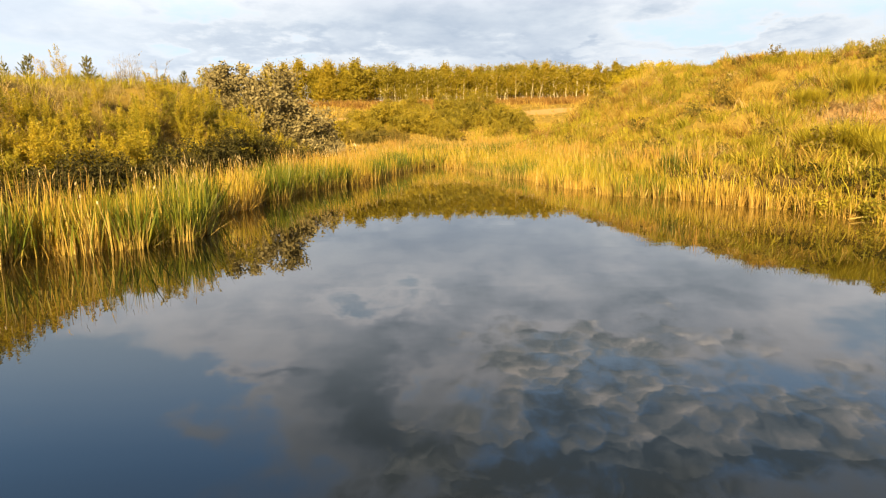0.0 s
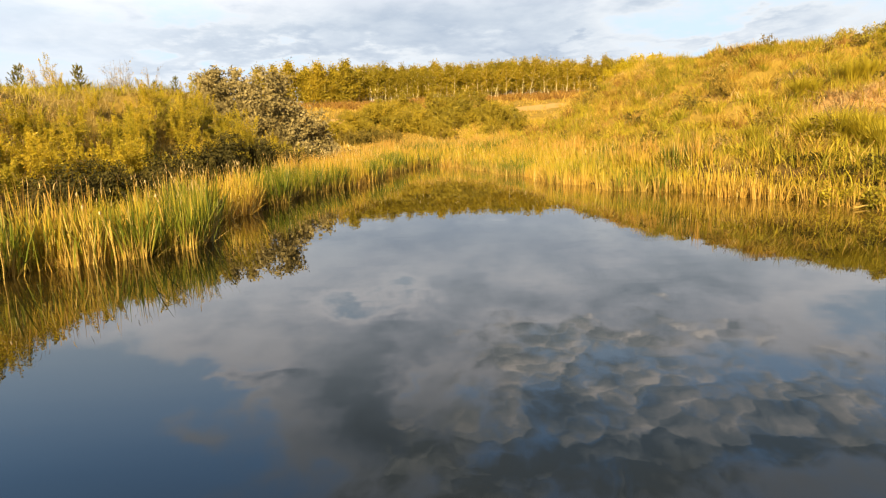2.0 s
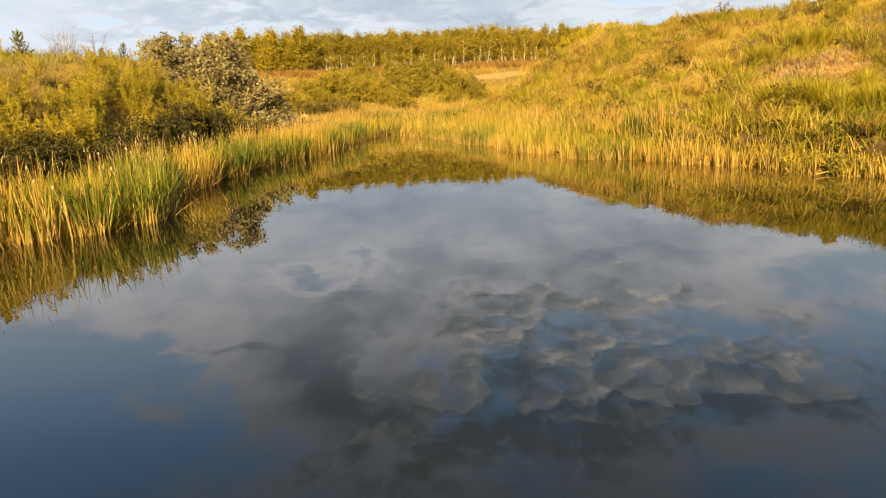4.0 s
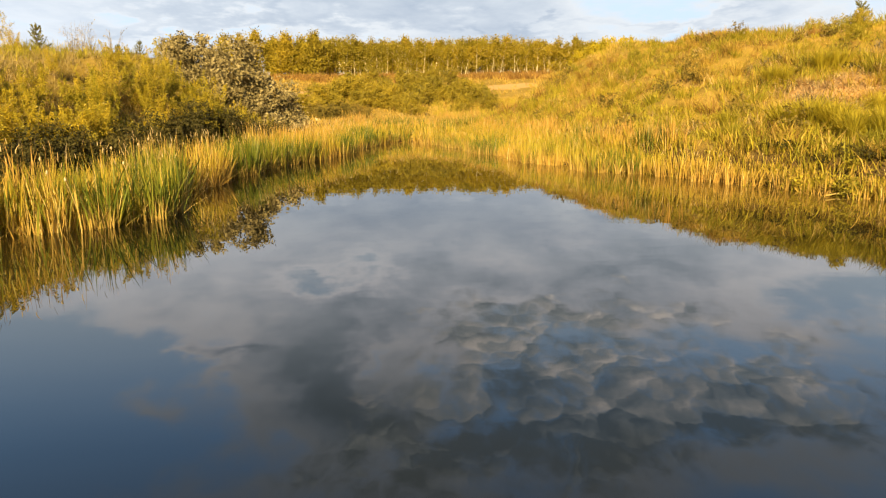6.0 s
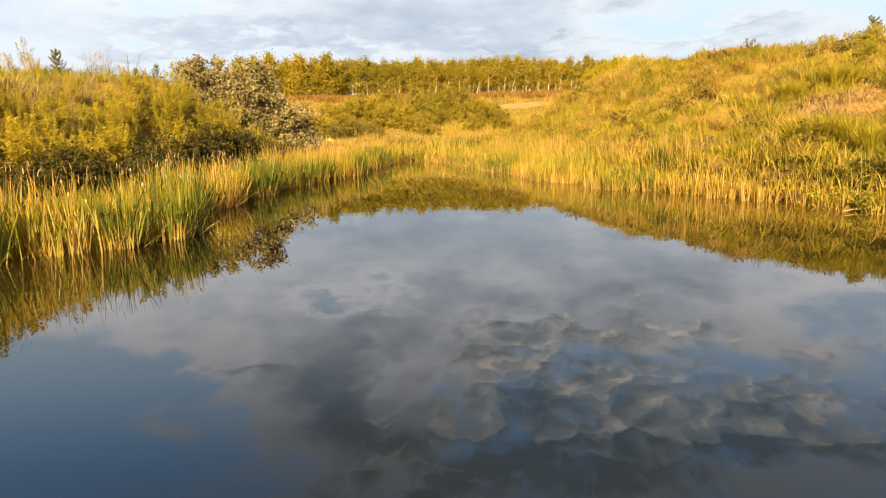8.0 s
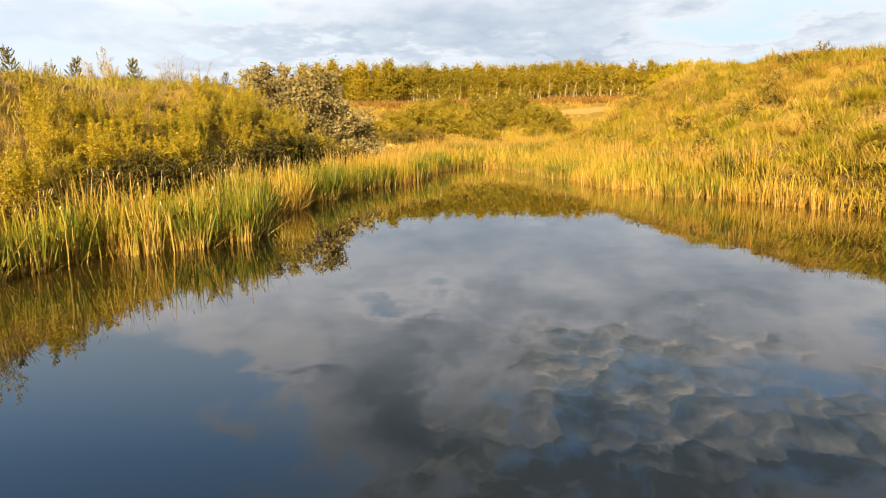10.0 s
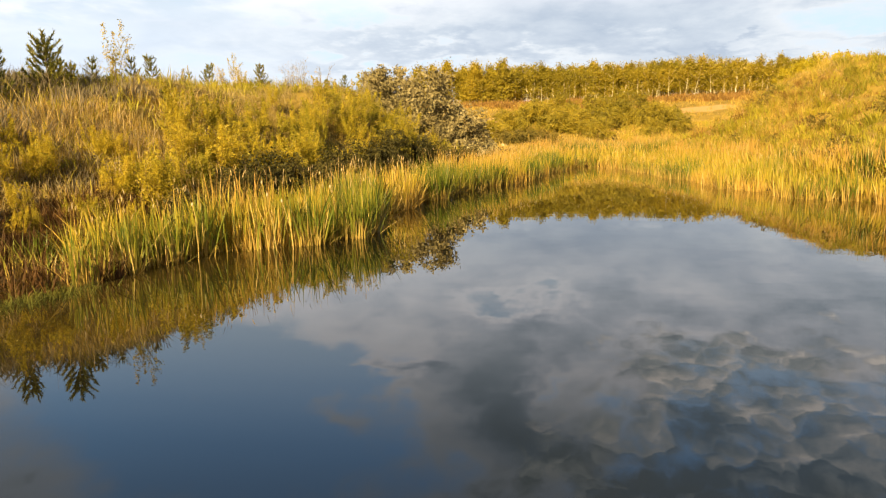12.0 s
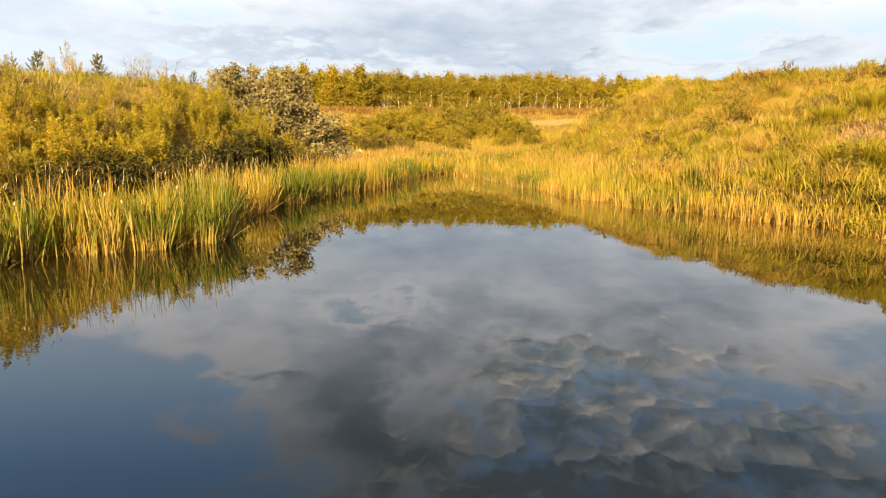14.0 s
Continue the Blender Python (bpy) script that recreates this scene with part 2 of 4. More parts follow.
STRAW = leafy("dry_grass_blade", [(0.0, (0.20, 0.13, 0.022)), (0.3, (0.42, 0.28, 0.045)), (0.6, (0.58, 0.39, 0.08)), (1.0, (0.68, 0.49, 0.20))], 0.3, 0.6, 0.35)
PALE = leafy("pale_dry_grass_blade", [(0.0, (0.20, 0.145, 0.05)), (0.4, (0.34, 0.255, 0.10)), (0.7, (0.46, 0.36, 0.17)), (1.0, (0.60, 0.49, 0.29))], 0.25, 0.65, 0.3)
GREEN = leafy("yellow_green_grass_blade", [(0.0, (0.17, 0.165, 0.014)), (0.35, (0.30, 0.27, 0.02)), (0.7, (0.46, 0.38, 0.028)), (1.0, (0.60, 0.46, 0.05))], 0.3, 0.6, 0.3)
TUSSOCK = leafy("bright_tussock_blade", [(0.0, (0.28, 0.25, 0.02)), (0.5, (0.48, 0.395, 0.03)), (1.0, (0.62, 0.47, 0.05))], 0.35, 0.6, 0.3)
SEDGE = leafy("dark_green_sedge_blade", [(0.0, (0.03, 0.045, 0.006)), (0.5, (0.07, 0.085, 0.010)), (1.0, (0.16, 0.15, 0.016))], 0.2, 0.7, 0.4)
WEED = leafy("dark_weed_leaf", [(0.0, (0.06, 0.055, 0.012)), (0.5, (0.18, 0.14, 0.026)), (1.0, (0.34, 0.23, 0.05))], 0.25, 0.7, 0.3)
# rust brown of the weeds, darkened further for the shade over the left bank
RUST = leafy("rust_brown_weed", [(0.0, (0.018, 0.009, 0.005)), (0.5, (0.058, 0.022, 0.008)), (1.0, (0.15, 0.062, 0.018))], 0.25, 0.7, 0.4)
HEATH = leafy("brown_heath_blade", [(0.0, (0.16, 0.08, 0.02)), (0.5, (0.32, 0.17, 0.045)), (1.0, (0.48, 0.29, 0.09))], 0.25, 0.7, 0.2)
SAPLING = leafy("yellowing_birch_leaf", [(0.0, (0.20, 0.19, 0.016)), (0.35, (0.40, 0.325, 0.02)), (0.7, (0.58, 0.43, 0.03)), (1.0, (0.72, 0.53, 0.09))], 0.34, 0.4, 0.35)
WILLOW = leafy("green_willow_leaf", [(0.0, (0.16, 0.155, 0.015)), (0.5, (0.38, 0.32, 0.024)), (1.0, (0.60, 0.45, 0.045))], 0.34, 0.5, 0.35)
SILVER = leafy("silver_grey_leaf", [(0.0, (0.09, 0.076, 0.036)), (0.5, (0.25, 0.205, 0.105)), (1.0, (0.46, 0.38, 0.22))], 0.12, 0.6, 0.4)
FOREST = leafy("forest_birch_leaf", [(0.0, (0.22, 0.19, 0.018)), (0.5, (0.37, 0.295, 0.024)), (1.0, (0.54, 0.40, 0.038))], 0.42, 0.6, 0.05)
THICKET = leafy("yellow_green_bush_leaf", [(0.0, (0.11, 0.10, 0.010)), (0.5, (0.27, 0.215, 0.016)), (1.0, (0.46, 0.33, 0.026))], 0.2, 0.5, 0.2)
GOLD = leafy("golden_yellow_leaf", [(0.0, (0.36, 0.31, 0.015)), (0.5, (0.55, 0.44, 0.02)), (1.0, (0.68, 0.52, 0.035))], 0.35, 0.5, 0.3)
# leaves darkened to hold the shade behind the reeds and under the bank
SHADE_LEAF = leafy("shade_dark_leaf", [(0.0, (0.016, 0.020, 0.004)), (0.5, (0.040, 0.040, 0.008)), (1.0, (0.095, 0.078, 0.014))], 0.15, 0.75, 0.35)
GREYWEED = leafy("grey_dead_weed", [(0.0, (0.10, 0.08, 0.06)), (0.5, (0.20, 0.165, 0.125)), (1.0, (0.36, 0.30, 0.23))], 0.2, 0.8, 0.4)
NEEDLE = leafy("pine_needle", [(0.0, (0.05, 0.07, 0.012)), (0.6, (0.15, 0.15, 0.018)), (1.0, (0.32, 0.26, 0.035))], 0.1, 0.5, 0.5)
TWIG = bark("brown_twig_bark", (0.09, 0.055, 0.03), (0.20, 0.13, 0.07), 20)
GREYBARK = bark("grey_bark", (0.12, 0.10, 0.08), (0.26, 0.22, 0.17), 12)
BIRCH = bark("white_birch_bark", (0.55, 0.47, 0.34), (0.75, 0.68, 0.54), 3, marks=(0.05, 0.04, 0.03))


# worn places where the sand shows: middle and half widths on the plan
BARE = [(18.6, 32.6, 3.2, 2.2), (16.5, 116, 5.5, 2.8), (-14.5, 109, 2.2, 4)]


def ground_material():
    m, n = material("grassy_bank_soil")
    geo = n.add("ShaderNodeNewGeometry")
    place = geo.outputs["Position"]
    big = n.noise(place, 0.09, 4, 0.6)
    mid = n.noise(place, 0.6, 5, 0.62)
    fine = n.noise(place, 9.0, 5, 0.7)
    grass = n.ramp(n.math("ADD", n.math("MULTIPLY", mid, 0.6), n.math("MULTIPLY", fine, 0.4)),
                   [(0.25, (0.12, 0.085, 0.02)), (0.5, (0.28, 0.19, 0.04)), (0.75, (0.42, 0.28, 0.08))])
    sand = n.mix(fine, (0.40, 0.235, 0.10), (0.55, 0.35, 0.165))
    mud = n.mix(fine, (0.05, 0.032, 0.016), (0.13, 0.08, 0.035))
    steep = n.add("ShaderNodeSeparateXYZ", Vector=geo.outputs["Normal"]).outputs[2]
    xyz = n.add("ShaderNodeSeparateXYZ", Vector=place).outputs
    bare = n.math("MULTIPLY", n.span(n.math("ADD", steep, n.math("MULTIPLY", mid, 0.12)), 0.96, 0.88), n.math("MULTIPLY", n.span(big, 0.46, 0.60), n.math("MULTIPLY", n.span(xyz[2], 1.6, 2.4), n.span(xyz[0], -4.0, 4.0, 0.0, 0.3))))
    for cx, cy, rx, ry in BARE:
        a = n.math("POWER", n.math("DIVIDE", n.math("SUBTRACT", xyz[0], cx), rx), 2.0)
        b = n.math("POWER", n.math("DIVIDE", n.math("SUBTRACT", xyz[1], cy), ry), 2.0)
        bare = n.math("MAXIMUM", bare, n.span(n.math("ADD", n.math("ADD", a, b), n.math("MULTIPLY", n.math("SUBTRACT", mid, 0.5), 2.2)), 1.2, 0.7))
    colour = n.mix(bare, grass, sand)
    wet = n.span(n.math("ADD", xyz[2], n.math("MULTIPLY", mid, 0.5)), 1.7, 0.9)
    # leaf litter, carried up the left bank to hold the shade under the shrubs
    litter_shade = n.math("MULTIPLY", n.span(n.math("ADD", xyz[2], n.math("MULTIPLY", mid, 0.8)), 2.7, 1.9), n.span(xyz[0], -4.0, -6.0))
    colour = n.mix(n.math("MAXIMUM", wet, litter_shade), colour, mud)
    bump = n.add("ShaderNodeBump", Strength=0.9, Distance=0.08, Height=n.math("ADD", mid, n.math("MULTIPLY", fine, 0.4)))
    finish(n, n.add("ShaderNodeBsdfPrincipled", **{"Base Color": colour, "Roughness": 0.95, "Specular IOR Level": 0.15, "Normal": bump.outputs[0]}).outputs[0])
    return m


def water_material():
    m, n = material("still_pond_water")
    place = n.add("ShaderNodeNewGeometry").outputs["Position"]
    stretch = n.add("ShaderNodeVectorMath", Vector=place)
    stretch.operation = "MULTIPLY"
    stretch.inputs[1].default_value = (0.55, 1.6, 1)
    swell = n.noise(stretch.outputs[0], 0.8, 2, 0.5)
    ripple = n.noise(stretch.outputs[0], 4.5, 2, 0.5)
    breeze = n.span(n.noise(place, 0.11, 2), 0.52, 0.68)
    height = n.math("ADD", swell, n.math("MULTIPLY", ripple, n.math("ADD", n.math("MULTIPLY", breeze, 0.10), 0.015)))
    bump = n.add("ShaderNodeBump", Strength=1.0, Distance=0.0012, Height=height)
    colour = n.mix(n.noise(place, 0.3, 3), (0.004, 0.0045, 0.0032), (0.008, 0.0078, 0.0048))
    # brown mud shows through the shallows along the banks
    x, y = n.add("ShaderNodeSeparateXYZ", Vector=place).outputs[:2]
    shallow = n.math("MAXIMUM", n.span(x, -6.0, -9.8, 0.0, 0.28), n.span(n.math("ADD", x, n.math("MULTIPLY", y, 0.5)), 15.0, 20.5))
    colour = n.mix(shallow, colour, n.mix(n.noise(place, 0.8, 4), (0.075, 0.048, 0.010), (0.125, 0.080, 0.017)))
    finish(n, n.add("ShaderNodeBsdfPrincipled", **{"Base Color": colour, "Roughness": 0.0, "IOR": 1.58, "Normal": bump.outputs[0]}).outputs[0])
    return m


GROUND, WATER = ground_material(), water_material()
m, n = material("pale_stone")
f = n.noise(n.add("ShaderNodeTexCoord").outputs["Object"], 5, 5, 0.6)
finish(n, n.add("ShaderNodeBsdfPrincipled", **{"Base Color": n.mix(f, (0.42, 0.36, 0.28), (0.72, 0.66, 0.56)), "Roughness": 0.9}).outputs[0])
STONE = m

# ---------------------------------------------------------------- the lie of the land
rng = np.random.RandomState(7)
TABLE = rng.rand(256, 256)


def vnoise(x, y, shift=0):
    """Smooth value noise, one cell a metre, between 0 and 1."""
    x, y = np.asarray(x, float) + shift * 17.3, np.asarray(y, float) + shift * 9.1
    i, j = np.floor(x).astype(int), np.floor(y).astype(int)
    u, v = x - i, y - j
    u, v = u * u * (3 - 2 * u), v * v * (3 - 2 * v)
    g = lambda a, b: TABLE[a & 255, b & 255]
    return (g(i, j) * (1 - u) + g(i + 1, j) * u) * (1 - v) + (g(i, j + 1) * (1 - u) + g(i + 1, j + 1) * u) * v


def step(a, b, x):
    t = np.clip((x - a) / (b - a), 0, 1)
    return t * t * (3 - 2 * t)


# outline of the open water, anticlockwise from the near left corner
POND = np.array([(-6, 2.6), (6, 2.6), (14, 3), (15, 8), (13.4, 14), (11.4, 19.7), (8.6, 25.6), (4.7, 33), (3.2, 44), (1.2, 54), (-1.0, 55),
                 (-2.9, 44), (-4.8, 37), (-6.0, 32.5), (-6.9, 28), (-7.3, 24), (-7.1, 21.8), (-6.4, 20.2), (-6.5, 17.4), (-8.2, 16.5), (-9.5, 15.0), (-9.6, 11.9), (-10.3, 10.3), (-10.8, 7), (-10.5, 4)], float)
for _ in range(2):
    nxt = np.roll(POND, -1, 0)
    POND = np.stack([POND * 0.75 + nxt * 0.25, POND * 0.25 + nxt * 0.75], 1).reshape(-1, 2)


def shore(x, y):
    """Metres from the edge of the open water: above 0 on the bank, below 0 in the pond."""
    x, y = np.asarray(x, float), np.asarray(y, float)
    best, inside = np.full(x.shape, 1e9), np.zeros(x.shape, bool)
    for (ax, ay), (bx, by) in zip(POND, np.roll(POND, -1, 0)):
        ex, ey = bx - ax, by - ay
        t = np.clip(((x - ax) * ex + (y - ay) * ey) / (ex * ex + ey * ey), 0, 1)
        best = np.minimum(best, np.hypot(x - ax - t * ex, y - ay - t * ey))
        if ey:
            inside ^= ((ay > y) != (by > y)) & (x < (y - ay) / ey * ex + ax)
    return np.where(inside, -best, best)


def side(x, y):
    """Weights of the left bank, the far end, the right bank and the near bank."""
    turn = np.degrees(np.arctan2(x + 0.8 + 0.05 * y * 0, np.maximum(y - 50.0, 0.001)))
    left = step(-25, -75, turn)
    right = step(16, 43, turn)
    far = np.clip(1 - left - right, 0, 1)
    near = step(3.2, 1.0, y) * step(-18, -10, x) * step(18, 11, x)
    return left, far, right, near


def reed_width(x, y):
    left, far, right, near = side(x, y)
    return left * (2.3 + 2.0 * step(26, 45, y)) + far * 15 + right * (2.4 + 3.0 * step(24, 40, y))


def land(x, y):
    """Height of the ground over the water."""
    x, y = np.asarray(x, float), np.asarray(y, float)
    s = shore(x, y)
    left, far, right, near = side(x, y)
    rim_l = 4.5 + 0.045 * np.clip(y - 20, 0, 200) + 1.2 * (vnoise(x * 0.07, y * 0.07, 1) - 0.5)
    rim_f = 7.3 + 0 * x
    rim_r = 5.3 + 0.036 * np.clip(y, -20, 125) + 0.5 * (vnoise(x * 0.06, y * 0.06, 2) - 0.5)
    bay = step(36, 54, y)
    rim_l = rim_l * (0.35 + 0.65 * step(-2, 14, y)) - 0.4 * step(27, 22, y)
    slope_l = rim_l * step(2.4 + 4.9 * bay, 11.4 + 8.1 * bay, s)
    slope_f = rim_f * step(26, 88, s) * step(46, 72, y)
    foot = 1.0 + 0.21 * np.clip(y - 50, 0, 300)
    run = np.where(y > 50, np.minimum(s, np.maximum(x - foot, 0) * 1.6), s)
    t = np.clip((run - 1.6) / 25, 0, 1)
    slope_r = rim_r * (0.55 * t + 0.45 * step(0.0, 1.0, t)) * step(-1, 3, x) + 1.0 * step(1.9, 2.9, s) * step(36, 28, y) * step(2, 6, x)
    z = left * slope_l + (1 - left) * np.maximum(slope_f, slope_r)
    z = z * (1 - near) + near * 1.15 * step(0.0, 2.0, s)
    grow = step(3, 9, s)
    z = z + grow * (1.2 * (vnoise(x * 0.2, y * 0.2, 3) - 0.5) + (0.35 + 0.65 * right) * (vnoise(x * 0.62, y * 0.62, 4) - 0.5)) * (1 - 0.7 * far) + grow * right * 0.55 * (vnoise(x * 1.1, y * 1.1, 5) - 0.5)
    z = z + step(300, 1500, s) * 14
    edge = np.where(s < 0, np.maximum(-1.4, s * 0.3), np.minimum(s, reed_width(x, y)) * 0.07)
    return z + edge - 0.16


def spaced(a, b, fine_a, fine_b, fine, grow=1.12):
    out, v, d = [], fine_a, fine
    while v > a:
        d *= grow
        v -= d
        out.append(max(v, a))
    out = out[::-1] + list(np.arange(fine_a, fine_b, fine))
    v, d = out[-1], fine
    while v < b:
        d *= grow
        v += d
        out.append(min(v, b))
    return np.array(out)


def mesh_object(name, verts, faces, mat, parent=None, label="", smooth=False):
    me = bpy.data.meshes.new(name)
    verts, faces = np.asarray(verts, np.float32), np.asarray(faces, np.int32)
    me.vertices.add(len(verts))
    me.vertices.foreach_set("co", verts.ravel())
    k = faces.shape[1]
    me.loops.add(faces.size)
    me.loops.foreach_set("vertex_index", faces.ravel())
    me.polygons.add(len(faces))
    me.polygons.foreach_set("loop_start", np.arange(0, faces.size, k, dtype=np.int32))
    me.polygons.foreach_set("loop_total", np.full(len(faces), k, np.int32))
    me.polygons.foreach_set("use_smooth", np.full(len(faces), smooth))
    me.materials.append(mat)
    me.update(calc_edges=True)
    me.validate()
    ob = new(name, me)
    ob.parent = parent
    return tagged(ob, label)


gx, gy = spaced(-2600, 2600, -42, 62, 0.6), spaced(-1200, 3400, -6, 125, 0.7)
X, Y = np.meshgrid(gx, gy)
idx = np.arange(X.size).reshape(X.shape)
quads = np.stack([idx[:-1, :-1], idx[:-1, 1:], idx[1:, 1:], idx[1:, :-1]], -1).reshape(-1, 4)
ground = mesh_object("ground", np.stack([X, Y, land(X, Y)], -1).reshape(-1, 3), quads, GROUND, smooth=True)
tagged(ground, "sandy hollow with grassy slopes of ochre soil around a pond", "ground", kind="structure")

bm = bmesh.new()
bmesh.ops.create_grid(bm, x_segments=40, y_segments=60, size=0.5)
for v in bm.verts:
    v.co.x, v.co.y = v.co.x * 50, v.co.y * 84 + 36
me = bpy.data.meshes.new("water")
bm.to_mesh(me)
bm.free()
me.materials.append(WATER)
water = tagged(new("water", me), "still dark pond water mirroring the cloudy evening sky", "water", kind="structure")


# ---------------------------------------------------------------- plants: shapes
def blades(x, y, z, height, width, lean, heading, bend, levels=3):
    """Tapering blades as one mesh: vertices and triangles. All arguments are arrays of one length."""
    k = len(x)
    t = np.linspace(0, 1, levels + 1)
    ca, sa = np.cos(heading), np.sin(heading)
    twist = rng.uniform(-0.9, 0.9, k)
    wx, wy = np.cos(heading + math.pi / 2 + twist), np.sin(heading + math.pi / 2 + twist)
    rows = []
    for i, u in enumerate(t):
        out = height * (lean * u + bend * u * u)
        up = height * (u - 0.35 * bend * u * u)
        w = width * 0.5 * (0.66 + 1.1 * u - 1.55 * u * u)
        cx, cy, cz = x + ca * out, y + sa * out, z + up
        if i < levels:
            rows += [np.stack([cx - wx * w, cy - wy * w, cz], -1), np.stack([cx + wx * w, cy + wy * w, cz], -1)]
        else:
            rows.append(np.stack([cx, cy, cz], -1))
    per = 2 * levels + 1
    verts = np.stack(rows, 1).reshape(-1, 3)
    tri = []
    for i in range(levels - 1):
        a = 2 * i
        tri += [(a, a + 1, a + 3), (a, a + 3, a + 2)]
    tri.append((2 * levels - 2, 2 * levels - 1, 2 * levels))
    faces = (np.arange(k)[:, None, None] * per + np.array(tri)[None]).reshape(-1, 3)
    return verts, faces


def leaves(centre, size, slim=0.5, droop=0.0, plain=False):
    """Small pointed leaves, each turned its own way: a diamond, or, plain, a triangle."""
    k = len(centre)
    a = rng.normal(size=(k, 3))
    a[:, 2] = a[:, 2] * 0.8 - droop
    a /= np.linalg.norm(a, axis=1)[:, None]
    b = np.cross(a, rng.normal(size=(k, 3)))
    b /= np.linalg.norm(b, axis=1)[:, None] + 1e-9
    s = (np.asarray(size) * rng.uniform(0.6, 1.3, k))[:, None]
    if plain:
        verts = np.stack([centre - b * s * slim * 0.6, centre + b * s * slim * 0.6, centre + a * s], 1).reshape(-1, 3)
        return verts, np.arange(3 * k).reshape(-1, 3)
    verts = np.stack([centre, centre + a * s * 0.5 + b * s * slim * 0.5, centre + a * s, centre + a * s * 0.5 - b * s * slim * 0.5], 1).reshape(-1, 3)
    faces = (np.arange(k)[:, None] * 4 + np.arange(4)[None]).reshape(-1, 4)
    return verts, faces


def tubes(paths, sides=5):
    """Tapered round limbs. paths: list of (points, radii)."""
    verts, faces, start = [], [], 0
    ang = np.arange(sides) * 2 * math.pi / sides
    for pts, rad in paths:
        pts = np.asarray(pts, float)
        d = np.gradient(pts, axis=0)
        d /= np.linalg.norm(d, axis=1)[:, None] + 1e-9
        ref = np.array([1.0, 0.2, 0.1]) if abs(d[0, 0]) < 0.8 else np.array([0.1, 1.0, 0.2])
        u = np.cross(d, ref)
        u /= np.linalg.norm(u, axis=1)[:, None] + 1e-9
        v = np.cross(d, u)
        ring = pts[:, None] + (u[:, None] * np.cos(ang)[None, :, None] + v[:, None] * np.sin(ang)[None, :, None]) * np.asarray(rad)[:, None, None]
        if verts:  # grow out of the first limb
            gap = np.linalg.norm(verts[0] - pts[0], axis=1)
            k = int(gap.argmin()) // sides * sides
            faces.append((k, k + 1, start + 1, start))
        verts.append(ring.reshape(-1, 3))
        for i in range(len(pts) - 1):
            for j in range(sides):
                a, b = start + i * sides + j, start + i * sides + (j + 1) % sides
                faces.append((a, b, b + sides, a + sides))
        start += len(pts) * sides
    return np.concatenate(verts), np.array(faces)


def limb(start, way, length, bend, steps=5):
    pts, p, d = [np.array(start, float)], np.array(start, float), np.array(way, float)
    d /= np.linalg.norm(d)
    for _ in range(steps):
        d = d + np.array([rng.uniform(-0.15, 0.15), rng.uniform(-0.15, 0.15), bend])
        d /= np.linalg.norm(d)
        p = p + d * length / steps
        pts.append(p)
    return np.array(pts)


def scatter_along(pts, count, spread, start=0.25):
    u = rng.uniform(start, 1, count) * (len(pts) - 1)
    i = np.minimum(u.astype(int), len(pts) - 2)
    f = (u - i)[:, None]
    return pts[i] * (1 - f) + pts[i + 1] * f + rng.normal(size=(count, 3)) * spread


